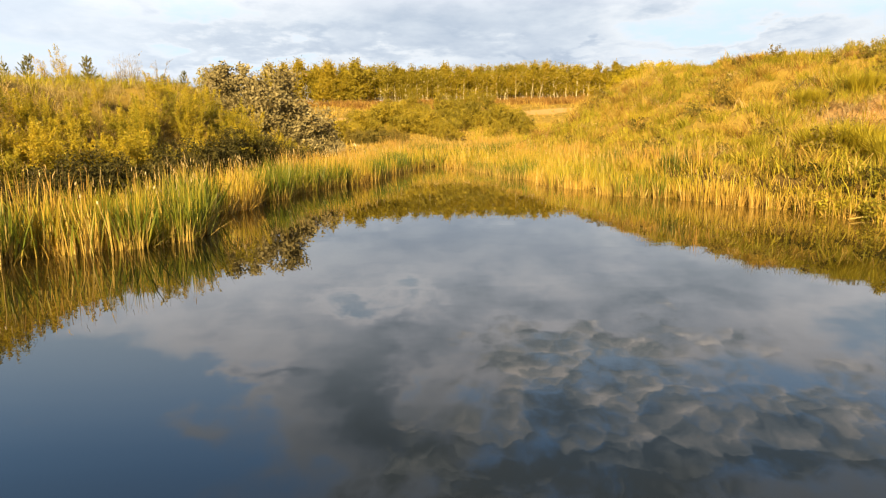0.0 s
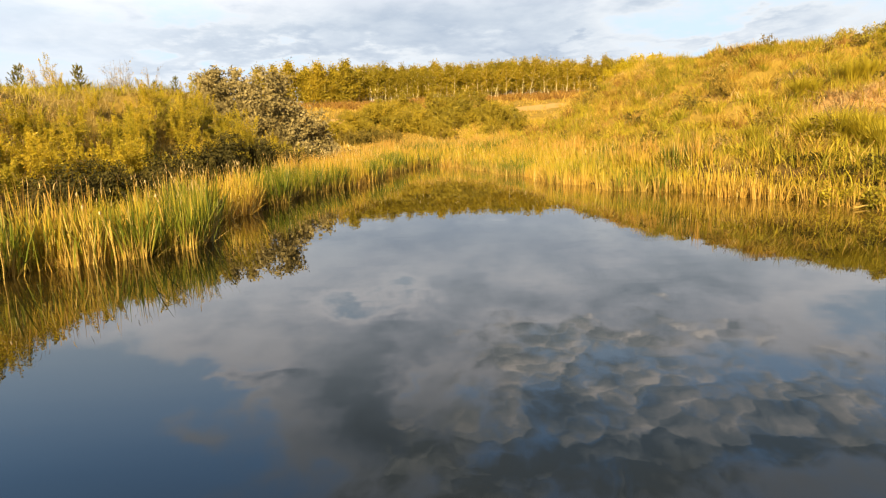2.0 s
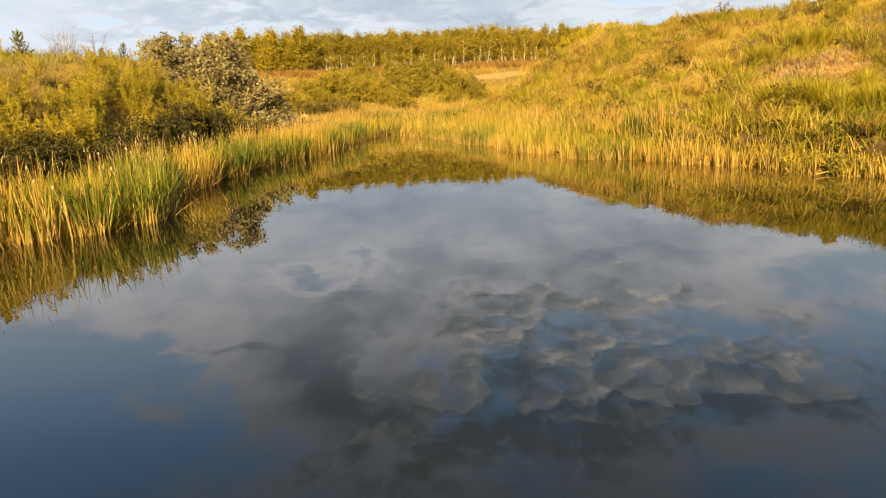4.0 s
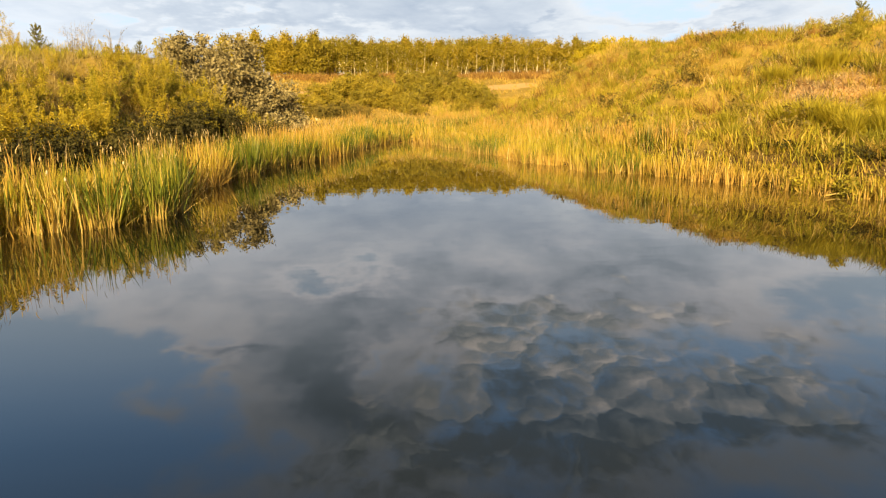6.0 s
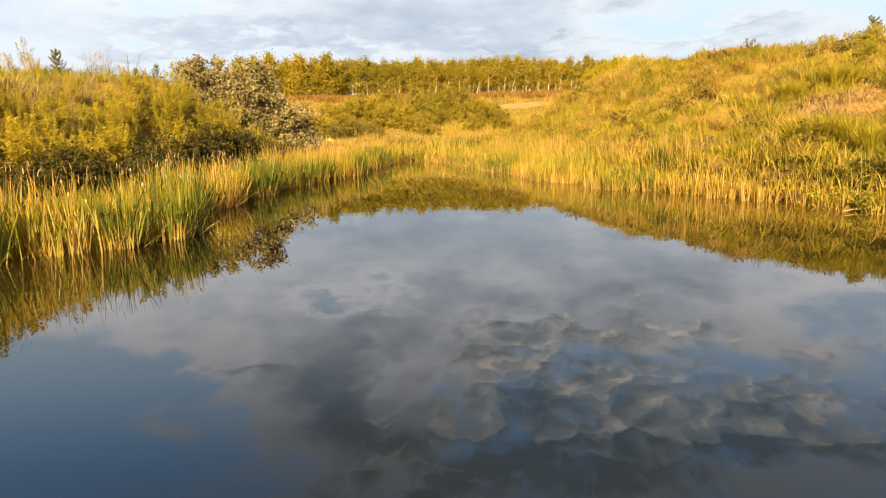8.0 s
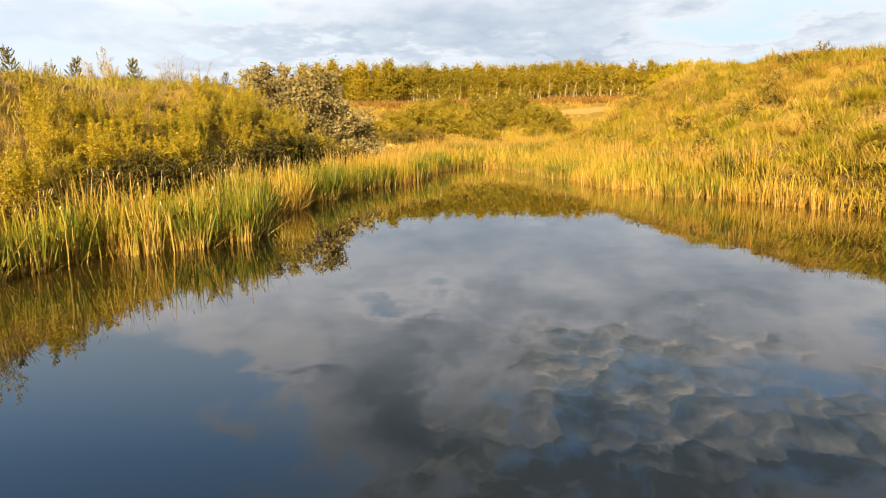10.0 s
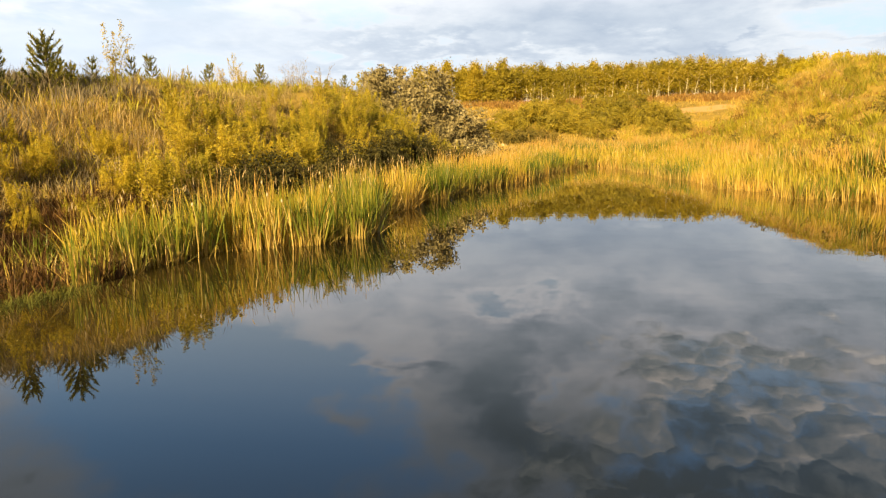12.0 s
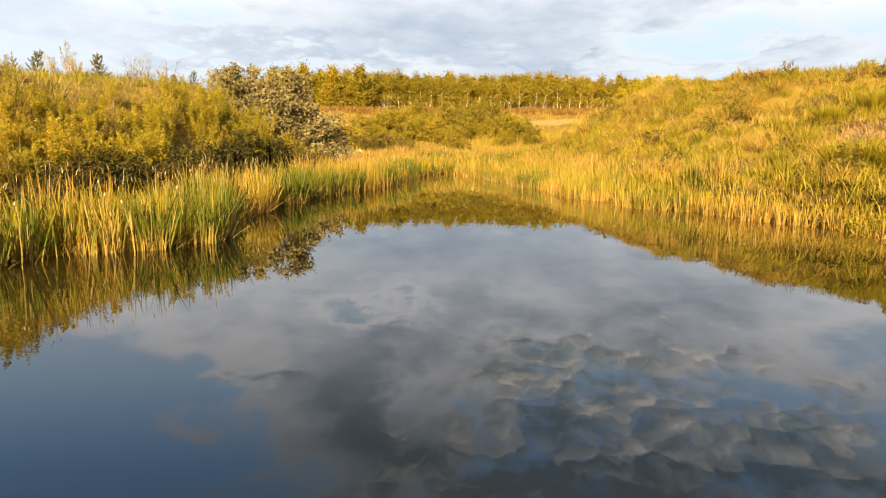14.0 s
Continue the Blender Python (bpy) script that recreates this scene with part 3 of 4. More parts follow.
def shrub(name, height, spread, stems, leaf_count, leaf_size, leaf_mat, wood_mat, slim=0.5, label="", category="shrub", upright=1.0, twigs=5, base_bare=0.15, dome=0.0, plain=False, skirt=0.0, spires=0, clump=0.06):
    """A bush of many stems with side twigs and small leaves: the crown and each stem as parts."""
    root = new(name)
    spots = []
    for _ in range(stems):
        wood = []
        a = rng.uniform(0, 2 * math.pi)
        out = rng.uniform(0.05, 1.0) * spread / height
        main = limb((rng.uniform(-0.15, 0.15) * spread * 0.5, rng.uniform(-0.15, 0.15) * spread * 0.5, -0.08), (math.cos(a) * out, math.sin(a) * out, upright), height * rng.uniform(0.6, 1.08), 0.06, 6)
        wood.append((main, np.linspace(0.018, 0.004, len(main)) * height / 2.2))
        each = max(4, int(leaf_count / stems / (twigs + 1)))
        spots.append(scatter_along(main, each, 0.05 * height, 0.35))
        for _ in range(twigs):
            u = rng.uniform(base_bare, 0.92)
            p = main[int(u * (len(main) - 1))]
            b = a + rng.uniform(-1.9, 1.9)
            side_twig = limb(p, (math.cos(b), math.sin(b), rng.uniform(0.3, 1.1)), height * rng.uniform(0.18, 0.42) * (1.15 - 0.6 * u), 0.08, 4)
            wood.append((side_twig, np.linspace(0.007, 0.002, len(side_twig)) * height / 2.2))
            spots.append(scatter_along(side_twig, each, 0.035 * height, 0.1))
        v, f = tubes(wood, 3)
        mesh_object("stem", v, f, wood_mat, root)
    if dome:  # sprays that round off the bush, down to the ground
        k = int(44 * dome * (0.06 / clump) ** 1.5)
        a, up = rng.uniform(0, 2 * math.pi, k), rng.uniform(0.05, 1, k)
        r = np.sqrt(1 - 0.85 * up ** 2) * rng.uniform(0.6, 1.0, k) * spread
        heads = np.stack([np.cos(a) * r, np.sin(a) * r, up * height * rng.uniform(0.8, 1.02, k)], -1)
        each = int(leaf_count * dome / k)
        off = rng.normal(size=(k, each, 3)) * np.array([1, 1, 0.85]) * clump * height
        spots.append((heads[:, None] + off).reshape(-1, 3))
    for _ in range(spires):  # upright leafy shoots that stand out of the bush
        a, r = rng.uniform(0, 2 * math.pi), spread * 0.7 * math.sqrt(rng.rand())
        foot = rng.uniform(0.3, 0.5) * height
        shoot = limb((math.cos(a) * r, math.sin(a) * r, foot), (0.12 * math.cos(a), 0.12 * math.sin(a), 1), height * rng.uniform(0.5, 0.82), 0.05, 4)
        along = scatter_along(shoot, int(0.85 * leaf_count / spires), 0.008 * height, 0.0)
        thin = 1.0 - 0.8 * (along[:, 2] - foot) / max(shoot[-1][2] - foot, 0.1)
        spots.append(along + rng.normal(size=along.shape) * np.array([1, 1, 0.6]) * 0.055 * height * np.clip(thin, 0.1, 1)[:, None])
    pts = np.concatenate(spots)
    v, f = leaves(pts[pts[:, 2] > 0.02 + skirt * height * rng.uniform(0.3, 1.2, len(pts))], leaf_size, slim, 0.0, plain)
    mesh_object("crown", v, f, leaf_mat, root)
    return tagged(root, label, category)


def forest_tree(name, height, crown_width, leaf_count, leaf_size, leaf_mat, trunk_mat, label, bare=0.3, clumps=30):
    """A slender tree: a trunk with its limbs and an uneven crown of clumps with gaps."""
    root = new(name)
    trunk = limb((0, 0, -0.3), (rng.uniform(-0.04, 0.04), rng.uniform(-0.04, 0.04), 1), height, 0.12, 8)
    wood, spots = [(trunk, np.linspace(0.015, 0.004, len(trunk)) * height)], []
    for _ in range(clumps):
        u = bare + (1 - bare) * rng.uniform(0, 1) ** 0.85
        k = min(int(u * 8), 7)
        p = trunk[k] * (1 - (u * 8 - k)) + trunk[k + 1] * (u * 8 - k)
        a = rng.uniform(0, 2 * math.pi)
        wide = crown_width * 0.5 * (0.35 + 1.1 * math.sin(min(1.0, (u - bare) / (1 - bare) + 0.18) * math.pi) ** 0.8) * rng.uniform(0.5, 1.1)
        branch = limb(p, (math.cos(a), math.sin(a), rng.uniform(0.6, 1.6)), wide, -0.05, 2)
        wood.append((branch, np.linspace(0.004, 0.001, len(branch)) * height))
        spots.append(scatter_along(branch, max(6, int(leaf_count / clumps)), crown_width * 0.10, 0.1))
    v, f = tubes(wood, 3)
    mesh_object("trunk", v, f, trunk_mat, root)
    v, f = leaves(np.concatenate(spots), leaf_size, 0.7, 0.0, True)
    mesh_object("crown", v, f, leaf_mat, root)
    return tagged(root, label, "tree")


def pine(name, height, label, whorls=7, arms=6):
    """A young pine: straight trunk, whorls of spreading branches that turn up like candles, a long leading shoot."""
    root = new(name)
    trunk = limb((0, 0, -0.1), (rng.uniform(-0.05, 0.05), rng.uniform(-0.05, 0.05), 1), height + 0.1, 0.05, 12)
    wood, heads, ways = [(trunk, np.linspace(0.016, 0.004, len(trunk)) * height / 1.6)], [], []
    for w in range(whorls):
        u = 0.06 + 0.68 * w / (whorls - 1)
        p = trunk[int(u * 12)] * (1 - u * 12 % 1) + trunk[int(u * 12) + 1] * (u * 12 % 1)
        for k in range(arms):
            a = k * 2 * math.pi / arms + rng.uniform(-0.4, 0.4) + w * 0.7
            length = height * (0.46 - 0.30 * u) * rng.uniform(0.65, 1.2)
            b = limb(p, (math.cos(a), math.sin(a), 0.34 + 0.55 * u), length, 0.13, 5)
            wood.append((b, np.linspace(0.008, 0.003, len(b)) * height / 2))
            c = int(30 + 80 * length)
            along = rng.uniform(0.15, 1, c) * 5
            i = np.minimum(along.astype(int), 4)
            heads.append(b[i] + (b[i + 1] - b[i]) * (along - i)[:, None])
            ways.append(b[i + 1] - b[i])
    c = 110
    along = rng.uniform(0.45, 1, c) * 12
    i = np.minimum(along.astype(int), 11)
    heads.append(trunk[i] + (trunk[i + 1] - trunk[i]) * (along - i)[:, None])
    ways.append(trunk[i + 1] - trunk[i])
    v, f = tubes(wood, 4)
    mesh_object("trunk", v, f, TWIG, root)
    pts, d = np.concatenate(heads), np.concatenate(ways)
    d /= np.linalg.norm(d, axis=1)[:, None]
    a = d + rng.normal(size=d.shape) * 0.5
    a /= np.linalg.norm(a, axis=1)[:, None]
    b = np.cross(a, rng.normal(size=a.shape))
    b /= np.linalg.norm(b, axis=1)[:, None]
    s = (0.07 + 0.028 * height) * rng.uniform(0.7, 1.3, len(pts))[:, None]
    verts = np.stack([pts - b * s * 0.11, pts + b * s * 0.11, pts + a * s], 1).reshape(-1, 3)
    mesh_object("foliage", verts, np.arange(len(verts)).reshape(-1, 3), NEEDLE, root)
    return tagged(root, label, "pine tree")


def on_land(x, y, sink=0.0):
    return float(land(np.array([x]), np.array([y]))[0]) - sink


def put(ob, x, y, turn=None, size=1.0, sink=0.03):
    """Stand the first of a kind, or a copy of it, on the ground."""
    turn = rng.uniform(0, 360) if turn is None else turn
    m = pose(x, y, on_land(x, y, sink), 0, 0, turn) @ Matrix.Scale(size, 4)
    if not ob.get("stood"):
        ob["stood"] = 1
        ob.matrix_basis = m
        return ob
    c = copy_thing(ob, m)
    c.matrix_basis = m
    return c


def stuff(name, parts, label, category, mats=None):
    """Many small things as one object, its kinds as parts: parts are (name, verts, faces, material)."""
    first = mesh_object(name, *parts[0][1:4])
    tagged(first, label, category, kind="stuff")
    for pname, v, f, mat in parts[1:]:
        tagged(mesh_object(pname, v, f, mat, first), kind="stuff")
    return first


def spots(count, x0, x1, y0, y1, keep):
    """Random places within a rectangle of the plan, thinned by keep(x, y, shore) from 0 to 1."""
    x, y = rng.uniform(x0, x1, count), rng.uniform(y0, y1, count)
    k = rng.rand(count) < keep(x, y, shore(x, y))
    return x[k], y[k]


def tufts(x, y, per, height, width, lean, spread, mat, name, bend=0.35, levels=2):
    """Tufts of grass blades at the places given."""
    k = len(x)
    h = height * rng.uniform(0.6, 1.25, k) * (0.45 + 1.1 * vnoise(x * 0.55, y * 0.55, 31))
    xx, yy = np.repeat(x, per) + rng.normal(size=k * per) * spread, np.repeat(y, per) + rng.normal(size=k * per) * spread
    zz = np.repeat(land(x, y), per) - 0.04
    hh = np.repeat(h, per) * rng.uniform(0.6, 1.1, k * per)
    v, f = blades(xx, yy, zz, hh, width * rng.uniform(0.6, 1.4, k * per), rng.uniform(0.0, lean, k * per), rng.uniform(0, 2 * math.pi, k * per), rng.uniform(0.0, bend, k * per) * 2, levels)
    return (name, v, f, mat)


# ---------------------------------------------------------------- reeds in the margins of the pond
def reed_bed(x0, x1, y0, y1, count, height, label, keep, green=0.35, width=0.026):
    x, y = spots(count, x0, x1, y0, y1, keep)
    tall = height * (0.70 + 0.32 * vnoise(x * 0.6, y * 0.6, 6) + 0.24 * vnoise(x * 1.9, y * 1.9, 7)) * rng.uniform(0.8, 1.12, len(x)) * np.where(x > 5, 0.72 + 0.28 * step(20, 29, y), np.interp(y, [11, 14, 16.5, 20, 28], [0.62, 0.78, 1.02, 1.0, 0.88]))
    patch = vnoise(x * 0.35, y * 0.35, 8) + rng.uniform(-0.12, 0.12, len(x))
    lush = np.where((x < 0) & (y > 17.5), step(2.6, 1.1, shore(x, y)) * (0.5 + 0.5 * np.sin(y * 0.95 - 1.2)), 0)
    patch = patch - 0.5 * lush
    parts = []
    for name, pick, mat in (("reed_bed", patch > green, REED), ("green_leaves", patch <= green, REED_GREEN)):
        per = 9
        px, py, ph = x[pick], y[pick], tall[pick]
        k = len(px) * per
        a = rng.uniform(0, 2 * math.pi, k)
        r = np.abs(rng.normal(size=k)) * 0.15
        ground_z = np.maximum(np.repeat(land(px, py), per), -0.12) - 0.02
        hh = np.repeat(ph, per) * rng.uniform(0.42, 1.05, k)
        broken, curved = rng.rand(k) < 0.12, rng.rand(k) < 0.35
        hh = np.where(broken, hh * 0.55, hh)
        v, f = blades(np.repeat(px, per) + np.cos(a) * r, np.repeat(py, per) + np.sin(a) * r, ground_z, hh,
                      width * rng.uniform(0.6, 1.35, k), rng.uniform(0.0, 0.17, k) + broken * 0.45 + (rng.rand(k) < 0.1) * rng.uniform(0.1, 0.5, k), a, rng.uniform(0.0, 0.12, k) + broken * 0.3 + curved * rng.uniform(0.1, 0.4, k), 4)
        parts.append((name, v, f, mat))
    dx, dy = np.repeat(x, 2) + rng.normal(size=2 * len(x)) * 0.10, np.repeat(y, 2) + rng.normal(size=2 * len(x)) * 0.10
    k = len(dx)
    bent = rng.rand(k) < 0.15
    v, f = blades(dx, dy, np.maximum(land(dx, dy), -0.12), np.repeat(tall, 2) * rng.uniform(0.25, 0.85, k), width * rng.uniform(0.5, 1.0, k), rng.uniform(0, 0.25, k) + bent * 0.8, rng.uniform(0, 6.28, k), rng.uniform(0, 0.1, k) + bent * 0.3, 2)
    parts.append(("dry_stalks", v, f, DRYREED))
    heads = rng.rand(len(x)) < 0.45
    hx, hy, hz = x[heads], y[heads], np.maximum(land(x, y)[heads], -0.1)
    k = len(hx)
    sx, sy = hx + rng.normal(size=k) * 0.05, hy + rng.normal(size=k) * 0.05
    v, f = blades(sx, sy, hz, tall[heads] * 1.05, np.full(k, 0.016), rng.uniform(0, 0.1, k), rng.uniform(0, 6.28, k), rng.uniform(0, 0.05, k), 3)
    parts.append(("stalks", v, f, REED))
    v, f = blades(sx, sy, hz + tall[heads] * 0.94, tall[heads] * rng.uniform(0.07, 0.14, k), rng.uniform(0.014, 0.026, k), rng.uniform(0, 0.2, k), rng.uniform(0, 6.28, k), rng.uniform(0, 0.5, k), 3)
    parts.append(("seed_plumes", v, f, PLUME))
    return stuff(parts[0][0], parts, label, "reeds")


def margin(which):
    def keep(x, y, s):
        left, far, right, near = side(x, y)
        w = reed_width(x, y)
        front = 0.6 * (vnoise(x * 0.8, y * 0.8, 11) - 0.35)
        bays = np.interp(y, [11, 12.5, 14.3, 17.3, 17.8, 20, 20.6, 24, 25, 31, 31.8, 35, 36, 45, 46], [0.1, 0.4, 0, 0, 0.2, 0, 0.3, 0.2, 0, 0, 0.5, 0.4, 0, 0.3, 0.6])
        front = front + np.where(x < 0, bays, 0.8 * step(0.42, 0.56, vnoise(x * 0.05, y * 0.42, 16)))
        inside = (s > front) * step(w * 1.1, w * 0.8, s)
        gap = 0.12 + 0.88 * step(0.38, 0.58, vnoise(x * 2.7, y * 2.7, 12))
        return inside * gap * {"left": left, "far": far, "right": right}[which] * np.where(x < 0, step(-0.4, 0.4, y - 11.4 + (x + 9.9)), 0.3 + 0.7 * step(16.5, 21, y))
    return keep


reed_bed(-18, -1, 8.5, 55, 19000, 1.88, "dense yellow-green cattails and reeds at the water's edge", margin("left"), 0.48, 0.036)
reed_bed(-6, 16, 45, 74, 9000, 1.6, "sunlit yellow-green reeds filling the pond's narrow end", margin("far"), 0.4, 0.06)
reed_bed(1, 20, 12, 55, 15000, 1.15, "golden cattails with straw-coloured stalks along the bank", margin("right"), 0.36, 0.038)

# ---------------------------------------------------------------- grass and weeds on the slopes
def worn(x, y):
    """1 on grown ground, near 0 in the bare places."""
    k = np.ones_like(x)
    for cx, cy, rx, ry in BARE:
        k = np.minimum(k, 0.28 + 0.72 * step(0.5, 1.3, ((x - cx) / rx) ** 2 + ((y - cy) / ry) ** 2))
    return k


def slope_keep(low, high, shift, scale=0.25):
    def keep(x, y, s):
        return (s > low) * (0.25 + 0.75 * step(0.35, 0.6, vnoise(x * scale, y * scale, shift))) * (s < high) * worn(x, y)
    return keep


x, y = spots(15000, 4, 50, 14, 70, slope_keep(1.5, 32, 21))
near_dry = tufts(x, y, 7, 0.72, 0.035, 0.55, 0.10, STRAW, "dry_grass")
x, y = spots(14000, 4, 62, 66, 125, slope_keep(1.5, 50, 21))
stuff("dry_grass", [near_dry, tufts(x, y, 7, 0.8, 0.08, 0.5, 0.14, STRAW, "far_dry_grass", 0.3, 1)], "tall dry straw-coloured grass on the sunny slope", "grass")
x, y = spots(22000, 4, 50, 14, 70, slope_keep(1.2, 32, 22))
near_green = tufts(x, y, 7, 0.70, 0.04, 0.5, 0.12, GREEN, "green_grass")
x, y = spots(14000, 4, 62, 66, 125, slope_keep(1.2, 50, 22))
stuff("green_grass", [near_green, tufts(x, y, 7, 0.8, 0.08, 0.5, 0.14, GREEN, "far_green_grass", 0.3, 1)], "yellow-green grass tufts on the sunny slope", "grass")
x, y = spots(16500, -36, -9, 4, 70, slope_keep(5.5, 24, 23))
gold_half = vnoise(x * 0.3, y * 0.3, 41) + 0.2 * step(24, 14, y) > 0.72
stuff("dry_grass", [tufts(x[~gold_half], y[~gold_half], 9, 0.48, 0.018, 0.4, 0.13, PALE, "dry_grass", 0.5), tufts(x[gold_half], y[gold_half], 9, 0.50, 0.018, 0.35, 0.13, STRAW, "golden_grass", 0.5)], "pale dry grass on the ridge beside the pond", "grass")
x, y = spots(9500, -36, -9, 4, 70, slope_keep(4.6, 24, 24))
stuff("green_grass", [tufts(x, y, 7, 0.66, 0.035, 0.5, 0.12, GREEN, "green_grass")], "yellow-green grass between the shrubs of the ridge", "grass")
x, y = spots(15000, -60, 70, 60, 185, lambda x, y, s: (s > 10) * (0.4 + 0.6 * vnoise(x * 0.1, y * 0.1, 25)) * worn(x, y))
stuff("meadow_grass", [tufts(x, y, 7, 0.8, 0.13, 0.5, 0.22, STRAW, "meadow_grass", 0.3, 1)], "ochre meadow grass in the far hollow", "grass")
x, y = spots(7000, -30, 60, 124, 160, lambda x, y, s: step(0.3, 0.55, vnoise(x * 0.1, y * 0.25, 26)))
stuff("brown_heath", [tufts(x, y, 7, 1.1, 0.2, 0.6, 0.3, HEATH, "brown_heath", 0.3, 1)], "rust-brown heath below the edge of the wood", "grass")
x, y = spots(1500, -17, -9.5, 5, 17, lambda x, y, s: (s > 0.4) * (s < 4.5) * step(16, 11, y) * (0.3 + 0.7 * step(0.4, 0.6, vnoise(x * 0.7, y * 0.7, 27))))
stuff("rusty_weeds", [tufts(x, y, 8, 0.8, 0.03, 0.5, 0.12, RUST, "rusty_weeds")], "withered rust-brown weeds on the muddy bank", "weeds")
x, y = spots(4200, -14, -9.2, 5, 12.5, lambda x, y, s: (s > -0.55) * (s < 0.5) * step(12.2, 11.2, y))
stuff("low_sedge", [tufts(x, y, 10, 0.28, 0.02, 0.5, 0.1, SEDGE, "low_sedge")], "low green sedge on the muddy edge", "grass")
x, y = spots(6500, -19, -9, 9, 30, lambda x, y, s: (s > 4.8) * (s < 9.5) * step(0.4, 0.65, vnoise(x * 0.5, y * 0.5, 28)))
stuff("tall_grass", [tufts(x, y, 7, 0.72, 0.014, 0.25, 0.14, STRAW, "tall_grass", 0.4, 3), tufts(x, y, 3, 0.95, 0.016, 0.18, 0.16, PLUME, "grass_plumes", 0.7, 3)], "tall feathery dry grass among the shrubs", "grass")
x, y = spots(1500, -24, -16.5, 16, 25, lambda x, y, s: step(0.3, 0.5, vnoise(x * 0.6, y * 0.6, 29)))
stuff("grey_weeds", [tufts(x, y, 9, 0.8, 0.03, 0.5, 0.14, GREYWEED, "grey_weeds")], "dead grey weeds on the ridge beside the pines", "weeds")
x, y = spots(2400, 13, 24, 27, 38, lambda x, y, s: 1 - np.minimum(1, 0.5 * np.hypot((x - 18.5) / 3.2, (y - 32.6) / 2.4)))
stuff("flattened_grass", [tufts(x, y, 8, 0.32, 0.035, 3.4, 0.2, PLUME, "flattened_grass", 0.1)], "flattened bleached grass on the worn slope", "grass")

x, y = spots(1300, 17, 29, 27, 42, lambda x, y, s: step(0.42, 0.62, vnoise(x * 0.35, y * 0.35, 33)))
stuff("grey_weeds", [tufts(x, y, 8, 0.7, 0.03, 1.3, 0.2, GREYWEED, "grey_weeds", 0.2)], "dead grey-brown weeds lying on the worn slope", "weeds")
x, y = spots(2600, -14, 14, -14, 2.4, lambda x, y, s: (s > 3.2) * (np.hypot(x, y) > 0.9))
stuff("bank_grass", [tufts(x, y, 7, 0.3, 0.03, 0.6, 0.1, GREEN, "bank_grass", 0.3, 1)], "short grass on the near bank", "grass")

x, y = spots(9000, 7, 40, 20, 75, lambda x, y, s: (s > 3.5) * (s < 28) * step(0.60, 0.72, vnoise(x * 0.45, y * 0.45, 37)))
stuff("brown_weeds", [tufts(x, y, 8, 0.6, 0.035, 0.7, 0.16, HEATH, "brown_weeds", 0.5)], "patches of withered brown weeds on the slope", "weeds")
x, y = spots(6000, 7, 40, 20, 75, lambda x, y, s: (s > 3.5) * (s < 28) * step(0.62, 0.74, vnoise(x * 0.4, y * 0.4, 38)))
stuff("bleached_grass", [tufts(x, y, 8, 0.6, 0.03, 0.9, 0.18, PLUME, "bleached_grass", 0.6)], "patches of bleached feathery grass on the slope", "grass")
x, y = spots(5000, 8, 20, 12, 31, lambda x, y, s: (s > 1.4) * (s < 4.6) * (0.35 + 0.65 * step(0.35, 0.6, vnoise(x * 0.9, y * 0.9, 35))))
half = rng.rand(len(x)) < 0.72
stuff("edge_weeds", [tufts(x[half], y[half], 7, 0.5, 0.03, 0.7, 0.12, GREEN, "edge_weeds", 0.5), tufts(x[~half], y[~half], 7, 0.55, 0.035, 0.8, 0.14, WEED, "dark_weeds", 0.6)],
      "dark and yellow-green weeds on the cut bank", "weeds")

# ---------------------------------------------------------------- shrubs of the left bank
saplings = [shrub("birch_sapling", h, w, st, lc, 0.074, SAPLING, TWIG, 0.75, "young birch with yellowing autumn leaves", "shrub", 1.0, 6, 0.2, 0.35, True, 0.42, sp, 0.045)
            for h, w, st, lc, sp in ((2.7, 1.2, 7, 2500, 7), (2.3, 1.3, 8, 2400, 6), (3.2, 1.1, 6, 2500, 8))]
willows = [shrub("willow_shrub", h, w, st, lc, 0.088, WILLOW, TWIG, 0.6, "bushy willow shrub with green and yellow leaves", "shrub", 0.8, 5, 0.2, 0.7, True, 0.42, 7, 0.045)
           for h, w, st, lc in ((2.1, 1.5, 8, 2400), (1.8, 1.5, 7, 2200), (2.5, 1.7, 8, 2600))]
for i in range(84):
    y = 13 + 37 * (i + rng.rand()) / 84
    depth = rng.uniform(4.6, 7.8) if i % 3 else rng.uniform(4.3, 5.4)
    x = np.interp(y, [11.9, 16.8, 19.3, 23, 32, 44, 50], [-9.9, -7.8, -7.0, -7.3, -5.8, -2.9, -1.6]) - depth - 2.0 * step(24, 44, y) - 0.8 * step(18, 11, y)
    kind = saplings if rng.rand() < (0.7 if y > 17 else 0.9) else willows
    put(kind[rng.randint(3)], float(x), float(y), size=rng.uniform(0.64, 1.0) * (0.60 + 0.02 * depth) * (0.54 + 0.46 * step(14, 23, y)))

for x, y, size in ((-12.6, 18.2, 0.72), (-14.0, 22.0, 0.62), (-12.4, 23.5, 0.75), (-11.8, 27.5, 0.8), (-13.0, 30.5, 0.72), (-11.4, 33.0, 0.82), (-14.6, 26.2, 0.5), (-12.6, 37, 0.8), (-11.0, 38.5, 0.85), (-15.6, 33, 0.45)):
    put(saplings[2], x, y, size=size * 0.8)

